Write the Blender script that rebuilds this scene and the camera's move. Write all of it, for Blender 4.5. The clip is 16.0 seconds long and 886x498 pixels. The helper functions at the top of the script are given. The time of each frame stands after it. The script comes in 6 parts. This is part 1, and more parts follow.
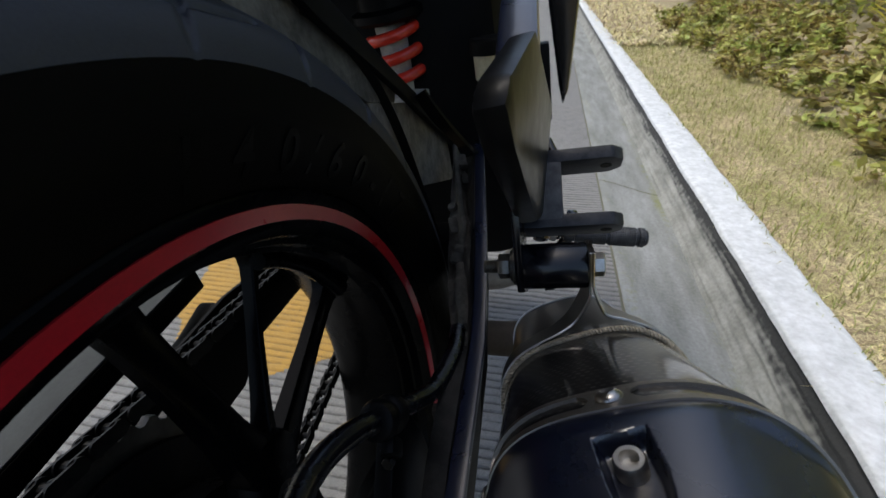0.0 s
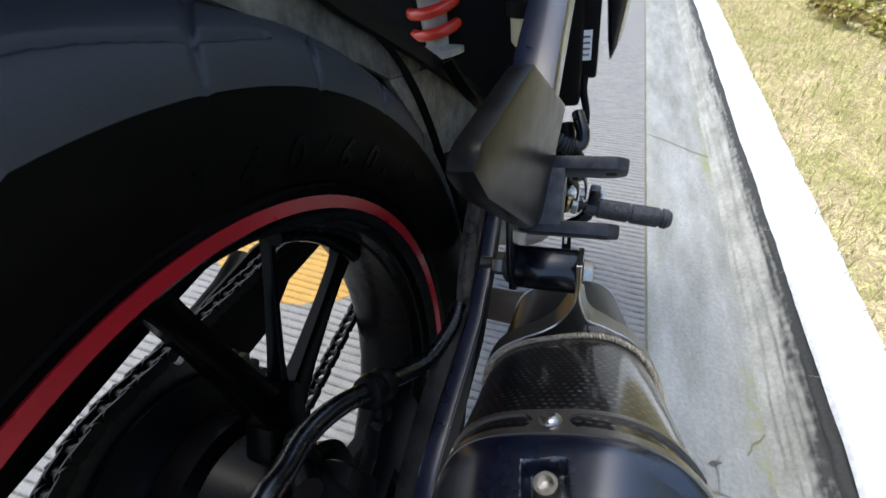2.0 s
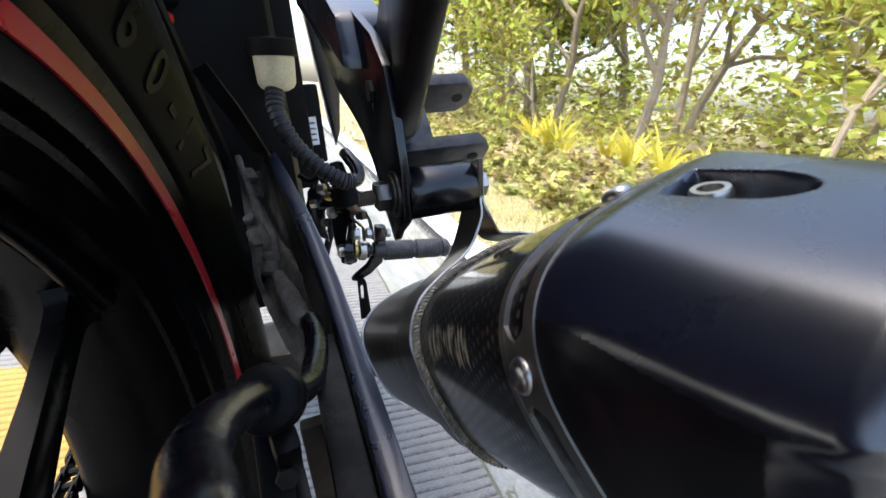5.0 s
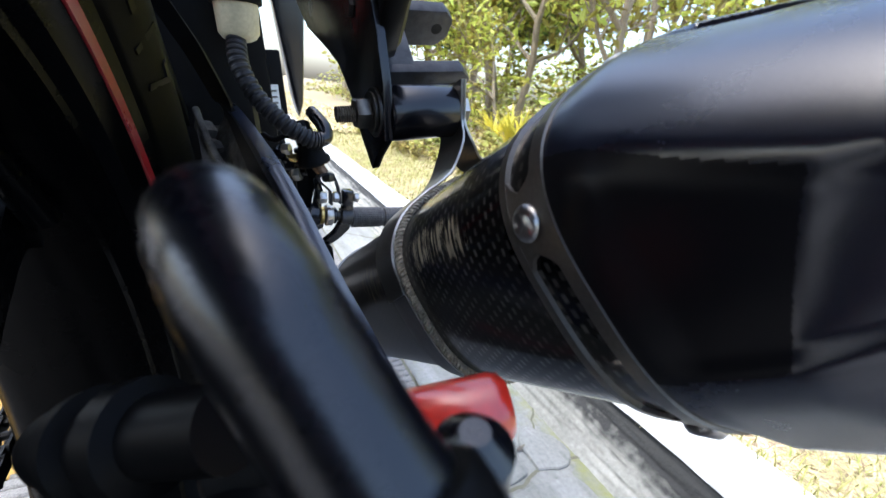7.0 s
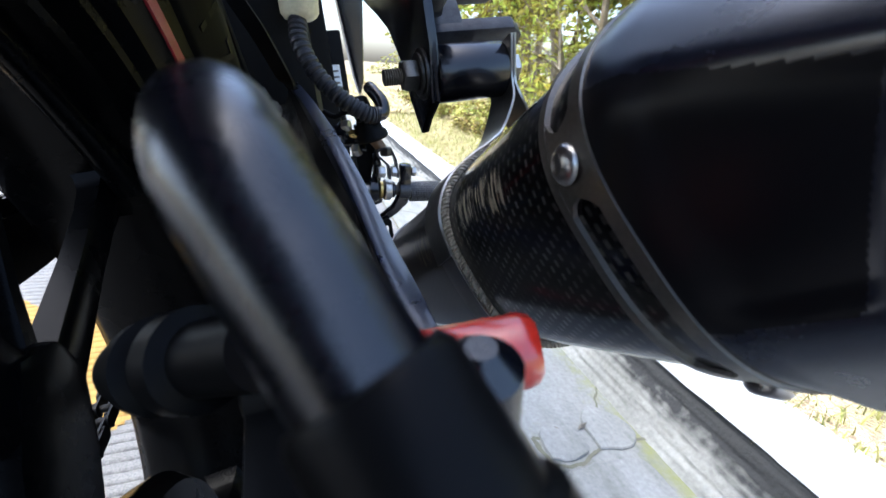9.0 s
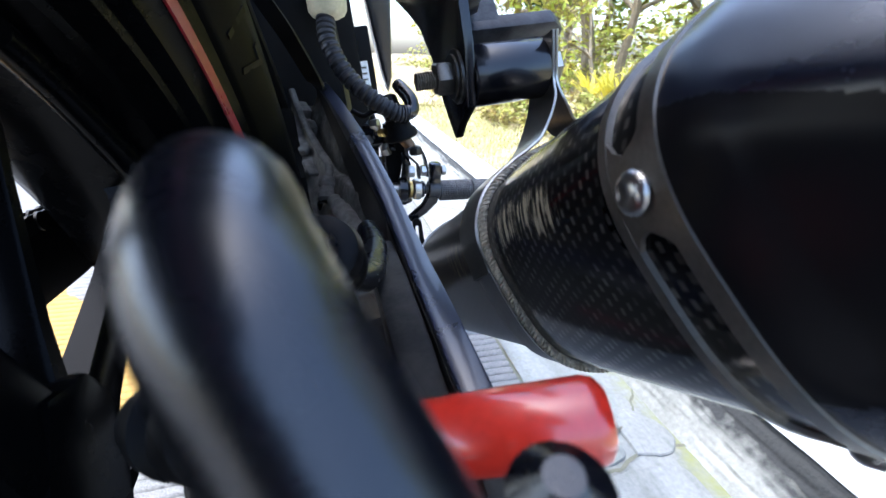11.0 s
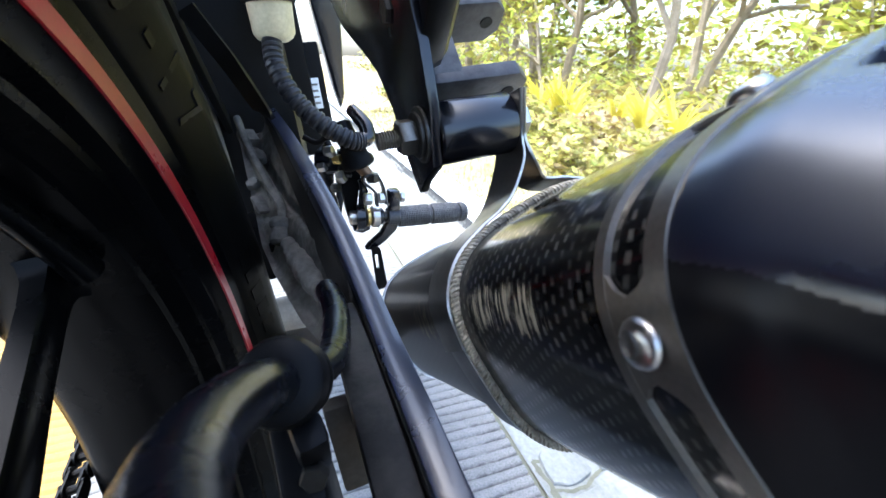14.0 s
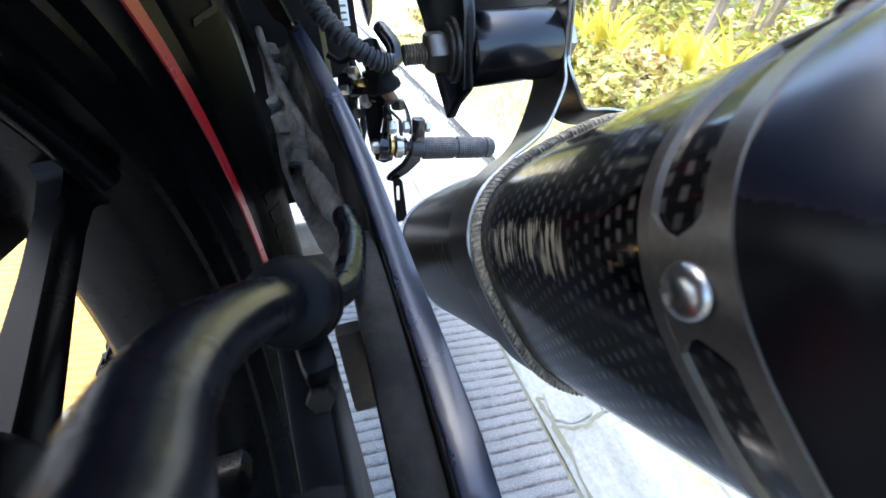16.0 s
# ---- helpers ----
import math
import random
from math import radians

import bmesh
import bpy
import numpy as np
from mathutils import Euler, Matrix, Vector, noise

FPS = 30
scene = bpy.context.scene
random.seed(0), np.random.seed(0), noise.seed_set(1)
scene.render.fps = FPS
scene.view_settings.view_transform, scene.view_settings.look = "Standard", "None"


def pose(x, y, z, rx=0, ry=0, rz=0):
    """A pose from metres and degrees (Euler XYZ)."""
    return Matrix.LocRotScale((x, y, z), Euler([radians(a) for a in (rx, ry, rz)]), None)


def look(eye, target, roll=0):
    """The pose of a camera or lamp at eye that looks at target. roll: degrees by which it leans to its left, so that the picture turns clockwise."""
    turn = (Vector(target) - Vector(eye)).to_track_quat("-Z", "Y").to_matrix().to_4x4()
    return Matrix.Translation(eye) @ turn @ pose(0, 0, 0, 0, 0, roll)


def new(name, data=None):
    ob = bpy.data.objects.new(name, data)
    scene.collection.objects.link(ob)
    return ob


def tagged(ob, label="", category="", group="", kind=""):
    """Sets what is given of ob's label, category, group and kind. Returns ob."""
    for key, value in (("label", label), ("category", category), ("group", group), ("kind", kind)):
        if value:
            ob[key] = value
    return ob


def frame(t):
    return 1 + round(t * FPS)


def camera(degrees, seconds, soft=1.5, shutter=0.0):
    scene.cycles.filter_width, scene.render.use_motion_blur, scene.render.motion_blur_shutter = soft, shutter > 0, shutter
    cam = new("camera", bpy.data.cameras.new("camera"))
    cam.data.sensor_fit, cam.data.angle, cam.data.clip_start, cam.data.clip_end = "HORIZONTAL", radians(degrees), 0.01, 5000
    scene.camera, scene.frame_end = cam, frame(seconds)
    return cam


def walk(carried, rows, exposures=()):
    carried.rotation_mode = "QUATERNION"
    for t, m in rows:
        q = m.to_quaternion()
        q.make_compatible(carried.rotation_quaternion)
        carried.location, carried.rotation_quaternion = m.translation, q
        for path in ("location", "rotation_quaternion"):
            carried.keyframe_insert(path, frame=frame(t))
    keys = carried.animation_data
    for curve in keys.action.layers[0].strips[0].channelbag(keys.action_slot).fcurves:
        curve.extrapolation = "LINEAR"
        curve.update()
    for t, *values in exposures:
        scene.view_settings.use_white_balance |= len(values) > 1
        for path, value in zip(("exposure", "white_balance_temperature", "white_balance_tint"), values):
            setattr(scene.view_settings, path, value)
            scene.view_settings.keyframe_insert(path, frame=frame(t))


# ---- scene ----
cam = camera(92.50, 16.0)
cam.data.dof.use_dof, cam.data.dof.focus_distance, cam.data.dof.aperture_fstop = True, 0.25, 20.0
PATH = [
    (0, (0.0911, -0.0711, 0.6342), (-0.1067, 0.7383, 0.0812), -2.78),
    (0.5, (0.0873, -0.0693, 0.6291), (-0.0234, 0.7303, 0.0389), 2.17),
    (1, (0.0879, -0.0693, 0.6377), (-0.1096, 0.7129, 0.0469), -2.41),
    (1.5, (0.1064, -0.0626, 0.6534), (-0.1390, 0.6867, 0.0384), -1.06),
    (2, (0.1118, -0.0549, 0.6741), (-0.1452, 0.6363, -0.0013), -1.77),
    (2.5, (0.0864, -0.0559, 0.6652), (-0.0874, 0.6683, -0.0021), 2.03),
    (3, (0.0608, -0.0643, 0.6419), (-0.0278, 0.7009, 0.0042), 1.68),
    (3.5, (0.0418, -0.0662, 0.6061), (0.0085, 0.7195, -0.0116), 4.96),
    (4, (0.0318, -0.0589, 0.5819), (0.2246, 0.7967, 0.1015), 5.94),
    (4.5, (0.0308, -0.0594, 0.5605), (0.3264, 0.8182, 0.1830), -1.39),
    (5, (0.0279, -0.0646, 0.5307), (0.3845, 0.8035, 0.1854), 4.99),
    (7.5, (0.0180, -0.0714, 0.4914), (0.4632, 0.7571, 0.1517), 7.22),
    (8, (0.0199, -0.0743, 0.4893), (0.4295, 0.7694, 0.1423), 6.76),
    (8.5, (0.0253, -0.0754, 0.4835), (0.3744, 0.7835, 0.1087), 5.25),
    (11, (0.0255, -0.0590, 0.4888), (0.2635, 0.8185, 0.0724), 2.01),
    (11.5, (0.0223, -0.0571, 0.4885), (0.2602, 0.8325, 0.0988), 1.79),
    (12, (0.0274, -0.0527, 0.4952), (0.2804, 0.8326, 0.1053), -0.78),
    (12.5, (0.0280, -0.0477, 0.5029), (0.3081, 0.8402, 0.1380), 0.64),
    (13, (0.0289, -0.0448, 0.5063), (0.3396, 0.8296, 0.1336), 0.90),
    (13.5, (0.0272, -0.0405, 0.5083), (0.3464, 0.8238, 0.1196), 1.34),
    (14, (0.0266, -0.0347, 0.5095), (0.3623, 0.8151, 0.1031), 2.89),
    (14.5, (0.0272, -0.0327, 0.5073), (0.3612, 0.7982, 0.0623), 4.75),
    (15, (0.0279, -0.0307, 0.5051), (0.3482, 0.7860, 0.0250), 6.05),
    (15.5, (0.0284, -0.0296, 0.5039), (0.3262, 0.7779, -0.0053), 6.10),
    (16, (0.0290, -0.0282, 0.5029), (0.3061, 0.7690, -0.0334), 5.86),
]
walk(cam, [(t, look(eye, target, roll)) for t, eye, target, roll in PATH],
     [(0, 0.66, 6450, 7), (1.0, 1.18, 6350, 7), (2.5, 1.72, 6150, 8), (4.0, 1.86, 6200, 9), (5.0, 2.22, 6450, 9), (7.5, 2.16, 5950, 9), (8.5, 2.20, 5900, 9), (11.0, 2.63, 5700, 9), (13, 3.0, 5750, 7), (16, 3.05, 5850, 7)])

# ---- world and light ----
world = bpy.data.worlds.new("sky")
scene.world = world
world.use_nodes = True
wn = world.node_tree.nodes
sky = wn.new("ShaderNodeTexSky")
sky.sky_type, sky.sun_disc = "NISHITA", False
sky.sun_elevation, sky.sun_rotation = radians(66), radians(-72)
sky.air_density, sky.dust_density, sky.ozone_density = 1.0, 4.0, 1.0
wn["Background"].inputs["Strength"].default_value = 0.15
world.node_tree.links.new(sky.outputs["Color"], wn["Background"].inputs["Color"])
sun = new("sun", bpy.data.lights.new("sun", "SUN"))
sun.data.energy, sun.data.angle, sun.data.color = 0.9, radians(26), (1.0, 0.97, 0.90)
sun.matrix_world = look((-1.0, 0.32, 2.4), (0, 0, 0))


# ---- materials ----
def mat(name, colour, rough=0.5, metal=0.0, grain=120.0, vary=0.12, stain=9.0, stain_amount=0.2, bump=0.1,
        coat=0.0, tint=None, rough_vary=0.12, random_tone=0.0, translucent=0.0, spec=0.5, dark_mix=None, stretch=None):
    """A surface with fine grain and larger stains, both in object space."""
    m = bpy.data.materials.new(name)
    m.use_nodes = True
    n, l = m.node_tree.nodes, m.node_tree.links
    b = n["Principled BSDF"]
    co = n.new("ShaderNodeTexCoord")
    fine, wide = n.new("ShaderNodeTexNoise"), n.new("ShaderNodeTexNoise")
    fine.inputs["Scale"].default_value, fine.inputs["Detail"].default_value = grain, 5
    wide.inputs["Scale"].default_value, wide.inputs["Detail"].default_value = stain, 6
    wide.inputs["Roughness"].default_value = 0.65
    l.new(co.outputs["Object"], fine.inputs["Vector"])
    if stretch:
        sm = n.new("ShaderNodeMapping")
        sm.inputs["Scale"].default_value = stretch
        l.new(co.outputs["Object"], sm.inputs["Vector"])
        l.new(sm.outputs[0], wide.inputs["Vector"])
    else:
        l.new(co.outputs["Object"], wide.inputs["Vector"])
    ramp = n.new("ShaderNodeMapRange")
    ramp.inputs["From Min"].default_value, ramp.inputs["From Max"].default_value = 0.35, 0.7
    l.new(wide.outputs["Fac"], ramp.inputs["Value"])
    mix = n.new("ShaderNodeMix")
    mix.data_type = "RGBA"
    c = Vector(colour[:3])
    mix.inputs[6].default_value = (*c, 1)
    mix.inputs[7].default_value = (*(Vector(tint) if tint else c * (1 - 2 * vary)), 1)
    amount = n.new("ShaderNodeMath")
    amount.operation = "MULTIPLY"
    amount.inputs[1].default_value = stain_amount
    l.new(ramp.outputs["Result"], amount.inputs[0])
    l.new(amount.outputs[0], mix.inputs[0])
    tone = n.new("ShaderNodeHueSaturation")
    val = n.new("ShaderNodeMapRange")
    val.inputs["To Min"].default_value, val.inputs["To Max"].default_value = 1 - vary * 2, 1 + vary * 2
    l.new(fine.outputs["Fac"], val.inputs["Value"])
    l.new(mix.outputs[2], tone.inputs["Color"])
    if random_tone:
        info = n.new("ShaderNodeNewGeometry")
        rr = n.new("ShaderNodeMapRange")
        rr.inputs["To Min"].default_value, rr.inputs["To Max"].default_value = 1 - random_tone, 1 + random_tone
        l.new(info.outputs["Random Per Island"], rr.inputs["Value"])
        mul = n.new("ShaderNodeMath")
        mul.operation = "MULTIPLY"
        l.new(rr.outputs["Result"], mul.inputs[0])
        l.new(val.outputs["Result"], mul.inputs[1])
        l.new(mul.outputs[0], tone.inputs["Value"])
        hue = n.new("ShaderNodeMapRange")
        hue.inputs["To Min"].default_value, hue.inputs["To Max"].default_value = 0.5 - random_tone * 0.07, 0.5 + random_tone * 0.07
        l.new(info.outputs["Random Per Island"], hue.inputs["Value"])
        l.new(hue.outputs["Result"], tone.inputs["Hue"])
    else:
        l.new(val.outputs["Result"], tone.inputs["Value"])
    shade = tone.outputs["Color"]
    # darker colour mixed in by a point value: moss, stains, groove bottoms
    if dark_mix:
        at = n.new("ShaderNodeAttribute")
        at.attribute_name = "dark_mix"
        dn = n.new("ShaderNodeTexNoise")
        dn.inputs["Scale"].default_value, dn.inputs["Detail"].default_value = stain * 5, 6
        l.new(co.outputs["Object"], dn.inputs["Vector"])
        su = n.new("ShaderNodeMath")
        su.operation = "ADD"
        l.new(at.outputs["Fac"], su.inputs[0])
        l.new(dn.outputs["Fac"], su.inputs[1])
        dr = n.new("ShaderNodeMapRange")
        dr.inputs["From Min"].default_value, dr.inputs["From Max"].default_value = 0.75, 1.3
        l.new(su.outputs[0], dr.inputs["Value"])
        dm = n.new("ShaderNodeMix")
        dm.data_type = "RGBA"
        l.new(dr.outputs["Result"], dm.inputs[0])
        l.new(shade, dm.inputs[6])
        dm.inputs[7].default_value = (*dark_mix, 1)
        shade = dm.outputs[2]
    l.new(shade, b.inputs["Base Color"])
    rmap = n.new("ShaderNodeMapRange")
    rmap.inputs["To Min"].default_value = max(0.02, rough - rough_vary)
    rmap.inputs["To Max"].default_value = min(1.0, rough + rough_vary)
    l.new(wide.outputs["Fac"], rmap.inputs["Value"])
    l.new(rmap.outputs["Result"], b.inputs["Roughness"])
    b.inputs["Metallic"].default_value = metal
    b.inputs["Specular IOR Level"].default_value = spec
    b.inputs["Coat Weight"].default_value = coat
    b.inputs["Coat Roughness"].default_value = 0.08
    if bump:
        bp = n.new("ShaderNodeBump")
        bp.inputs["Strength"].default_value, bp.inputs["Distance"].default_value = bump, 0.35 / grain
        l.new(fine.outputs["Fac"], bp.inputs["Height"])
        l.new(bp.outputs["Normal"], b.inputs["Normal"])
    if translucent:
        tr = n.new("ShaderNodeBsdfTranslucent")
        l.new(tone.outputs["Color"], tr.inputs["Color"])
        ms = n.new("ShaderNodeMixShader")
        ms.inputs[0].default_value = translucent
        l.new(b.outputs[0], ms.inputs[1])
        l.new(tr.outputs[0], ms.inputs[2])
        l.new(ms.outputs[0], n["Material Output"].inputs["Surface"])
    return m


# one rubber as two tones: skylight painted into the tread, shade into the sidewall
TREAD_LIT = mat("sky_lit_tread_rubber", (0.024, 0.026, 0.032), 0.5, grain=900, stain=14, stain_amount=0.5, tint=(0.036, 0.038, 0.045), bump=0.12, spec=0.25)
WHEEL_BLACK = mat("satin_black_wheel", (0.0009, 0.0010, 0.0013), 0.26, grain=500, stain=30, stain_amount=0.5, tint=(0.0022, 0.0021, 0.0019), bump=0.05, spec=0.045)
SIDEWALL_SHADED = mat("shaded_sidewall_rubber", (0.0022, 0.0021, 0.0019), 0.5, grain=700, stain=20, stain_amount=0.5, tint=(0.0048, 0.0043, 0.0035), bump=0.08, spec=0.03)
BLACK_PAINT = mat("gloss_black_paint", (0.0022, 0.0026, 0.0045), 0.24, grain=500, stain=22, stain_amount=0.5, tint=(0.005, 0.005, 0.006), coat=0.2, bump=0.03, spec=0.4)
BLACK_SATIN = mat("satin_black_paint", (0.0026, 0.0026, 0.003), 0.42, grain=600, stain=30, stain_amount=0.5, tint=(0.006, 0.0058, 0.0055), bump=0.06, spec=0.07)
BLACK_PLASTIC = mat("black_plastic", (0.0035, 0.0035, 0.004), 0.55, grain=900, stain=25, stain_amount=0.6, tint=(0.009, 0.0088, 0.008), bump=0.1, spec=0.07)
HOSE_RUBBER = mat("hose_rubber", (0.0008, 0.0012, 0.003), 0.27, grain=400, stain=60, stain_amount=0.3, tint=(0.002, 0.002, 0.0035), bump=0.08, spec=0.62, rough_vary=0.06)
RED_PAINT = mat("red_rim_paint", (0.29, 0.006, 0.014), 0.3, grain=700, stain=30, stain_amount=0.4, tint=(0.17, 0.005, 0.012), bump=0.04, spec=0.5)
RED_SPRING = mat("red_spring_paint", (0.6, 0.03, 0.012), 0.35, grain=400, stain=40, stain_amount=0.35, tint=(0.35, 0.02, 0.01), coat=0.3, bump=0.05)
RED_PLASTIC = mat("red_rubber", (0.46, 0.02, 0.008), 0.33, grain=500, stain=60, stain_amount=0.3, tint=(0.35, 0.01, 0.01), coat=0.9, bump=0.04)
STEEL = mat("zinc_steel", (0.52, 0.5, 0.46), 0.32, metal=1.0, grain=500, stain=90, stain_amount=0.5, tint=(0.28, 0.22, 0.15), bump=0.08)
DARK_STEEL = mat("greasy_steel", (0.05, 0.048, 0.045), 0.42, metal=0.8, grain=500, stain=80, stain_amount=0.6, tint=(0.02, 0.018, 0.015), bump=0.12)
BRASS = mat("brass", (0.62, 0.45, 0.16), 0.3, metal=1.0, grain=500, stain=90, stain_amount=0.4, tint=(0.4, 0.27, 0.1), bump=0.05)
ALU_WORN = mat("worn_cast_alloy", (0.14, 0.135, 0.13), 0.45, metal=0.5, grain=260, stain=55, stain_amount=0.7, tint=(0.05, 0.05, 0.048), bump=0.2)
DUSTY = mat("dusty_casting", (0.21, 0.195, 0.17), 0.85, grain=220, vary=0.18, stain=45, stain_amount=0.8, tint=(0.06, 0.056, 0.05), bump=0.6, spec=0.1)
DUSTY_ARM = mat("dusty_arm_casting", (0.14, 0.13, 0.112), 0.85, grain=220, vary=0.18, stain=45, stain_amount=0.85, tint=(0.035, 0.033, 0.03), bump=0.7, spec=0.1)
DUSTY_PLASTIC = mat("dusty_plastic", (0.028, 0.027, 0.024), 0.75, grain=700, stain=22, stain_amount=0.7, tint=(0.01, 0.01, 0.0095), bump=0.3, spec=0.12)
CREAM = mat("cream_plastic", (0.50, 0.45, 0.30), 0.42, grain=300, stain=70, stain_amount=0.5, tint=(0.32, 0.28, 0.19), bump=0.04)
WHITE_LABEL = mat("white_label", (0.74, 0.75, 0.76), 0.5, grain=200, stain=90, stain_amount=0.3, bump=0.02)
STRAP = mat("brushed_steel_strap", (0.13, 0.125, 0.12), 0.34, metal=0.9, grain=700, stain=60, stain_amount=0.4, tint=(0.09, 0.082, 0.07), bump=0.05)
DARK_BAND = mat("dark_steel_band", (0.05, 0.048, 0.046), 0.38, metal=0.8, grain=700, stain=60, stain_amount=0.5, tint=(0.03, 0.028, 0.026), bump=0.06)
BAND = mat("brushed_band", (0.20, 0.19, 0.175), 0.36, metal=0.9, grain=700, stain=60, stain_amount=0.5, tint=(0.19, 0.155, 0.115), bump=0.05)
RIVET = mat("dull_rivet_steel", (0.36, 0.35, 0.34), 0.30, metal=1.0, grain=500, stain=200, stain_amount=0.5, tint=(0.24, 0.21, 0.18), bump=0.04)
# navy-black paint, its base bluer to carry the sheen of the sky
SHELL_SHEEN = mat("navy_sheen_end_paint", (0.0018, 0.0034, 0.0110), 0.27, grain=900, stain=18, stain_amount=0.3, tint=(0.003, 0.0045, 0.0115), bump=0.03, rough_vary=0.06, spec=1.0)
SHELL_FLANK = mat("satin_flank_paint", (0.003, 0.0034, 0.0055), 0.36, grain=900, stain=18, stain_amount=0.3, tint=(0.006, 0.0055, 0.0065), bump=0.04, spec=0.2)
NUT_STEEL = mat("dull_greased_steel", (0.17, 0.16, 0.14), 0.38, metal=0.9, grain=500, stain=90, stain_amount=0.6, tint=(0.06, 0.055, 0.045), bump=0.12)
PIPE = mat("heat_stained_pipe", (0.07, 0.055, 0.04), 0.6, metal=0.2, grain=300, stain=30, stain_amount=0.7, tint=(0.08, 0.06, 0.04), bump=0.1)
# gloss black with the sky's blue sheen put into the base colour
SKY_SHEEN_BLACK = mat("gloss_black_sky_sheen", (0.006, 0.010, 0.026), 0.3, grain=500, stain=22, stain_amount=0.5, tint=(0.010, 0.013, 0.022), coat=0.3, bump=0.03, spec=0.6)
CONCRETE = mat("gutter_concrete", (0.235, 0.245, 0.24), 0.85, grain=160, vary=0.16, stain=14, stain_amount=0.95, tint=(0.12, 0.125, 0.112), bump=0.35, dark_mix=(0.17, 0.18, 0.075), stretch=(1, 0.22, 1))
KERB_SIDE = mat("kerb_side_concrete", (0.27, 0.272, 0.25), 0.9, grain=140, vary=0.16, stain=14, stain_amount=0.9, tint=(0.13, 0.132, 0.115), bump=0.5, dark_mix=(0.03, 0.031, 0.031), stretch=(1, 0.5, 1))
KERB_TOP = mat("limewashed_kerb", (0.58, 0.60, 0.62), 0.85, grain=90, stain=32, stain_amount=0.7, tint=(0.34, 0.36, 0.37), bump=0.5)
ROAD = mat("ribbed_concrete", (0.18, 0.18, 0.176), 0.9, grain=520, vary=0.38, stain=30, stain_amount=0.6, tint=(0.125, 0.125, 0.12), bump=0.9, dark_mix=(0.055, 0.055, 0.055))
ROAD_FAR = mat("road_concrete", (0.15, 0.15, 0.146), 0.9, grain=90, vary=0.2, stain=3, stain_amount=0.6, tint=(0.13, 0.13, 0.13), bump=0.4)
YELLOW = mat("yellow_road_paint", (0.36, 0.205, 0.03), 0.8, grain=420, vary=0.2, stain=22, stain_amount=0.6, tint=(0.27, 0.18, 0.06), bump=0.5, dark_mix=(0.16, 0.10, 0.03))
SOIL = mat("straw_soil", (0.25, 0.21, 0.13), 0.95, grain=90, vary=0.25, stain=14, stain_amount=0.8, tint=(0.40, 0.33, 0.2), bump=0.5)
STRAW = mat("dry_grass", (0.66, 0.55, 0.36), 0.75, grain=60, stain=7, stain_amount=0.9, tint=(0.40, 0.37, 0.15), bump=0, random_tone=0.5, translucent=0.2)
LEAF = mat("shrub_leaf", (0.31, 0.34, 0.075), 0.45, grain=30, stain=3.0, stain_amount=0.9, tint=(0.42, 0.29, 0.12), bump=0, random_tone=0.55, translucent=0.35)
LEAF_TREE = mat("tree_leaf", (0.33, 0.34, 0.055), 0.5, grain=20, stain=0.8, stain_amount=0.7, tint=(0.50, 0.46, 0.12), bump=0, random_tone=0.65, translucent=0.5)
LEAF_DARK = mat("deep_green_leaf", (0.10, 0.15, 0.035), 0.5, grain=20, stain=0.8, stain_amount=0.7, tint=(0.22, 0.24, 0.06), bump=0, random_tone=0.6, translucent=0.45)
LILY = mat("yellow_strap_leaf", (0.6, 0.5, 0.06), 0.5, grain=30, stain=4, stain_amount=0.7, tint=(0.36, 0.36, 0.06), bump=0, random_tone=0.35, translucent=0.4)
BARK = mat("pale_bark", (0.3, 0.25, 0.18), 0.9, grain=60, stain=6, stain_amount=0.8, tint=(0.14, 0.11, 0.075), bump=0.6)
TAN_PIPE = mat("dusty_tan_pipe", (0.20, 0.165, 0.13), 0.7, metal=0.2, grain=300, stain=30, stain_amount=0.7, tint=(0.10, 0.08, 0.06), bump=0.2)
BROWN_DUST = mat("brown_dusty_bracket", (0.05, 0.042, 0.034), 0.8, grain=300, stain=60, stain_amount=0.7, tint=(0.02, 0.018, 0.016), bump=0.2, spec=0.1)
RIBBED = mat("ribbed_hose_plastic", (0.016, 0.016, 0.019), 0.45, grain=500, stain=50, stain_amount=0.5, tint=(0.03, 0.029, 0.028), bump=0.05, spec=0.3)
DIRT = mat("joint_dirt", (0.12, 0.12, 0.085), 0.95, grain=200, stain=20, stain_amount=0.5, bump=0.3)


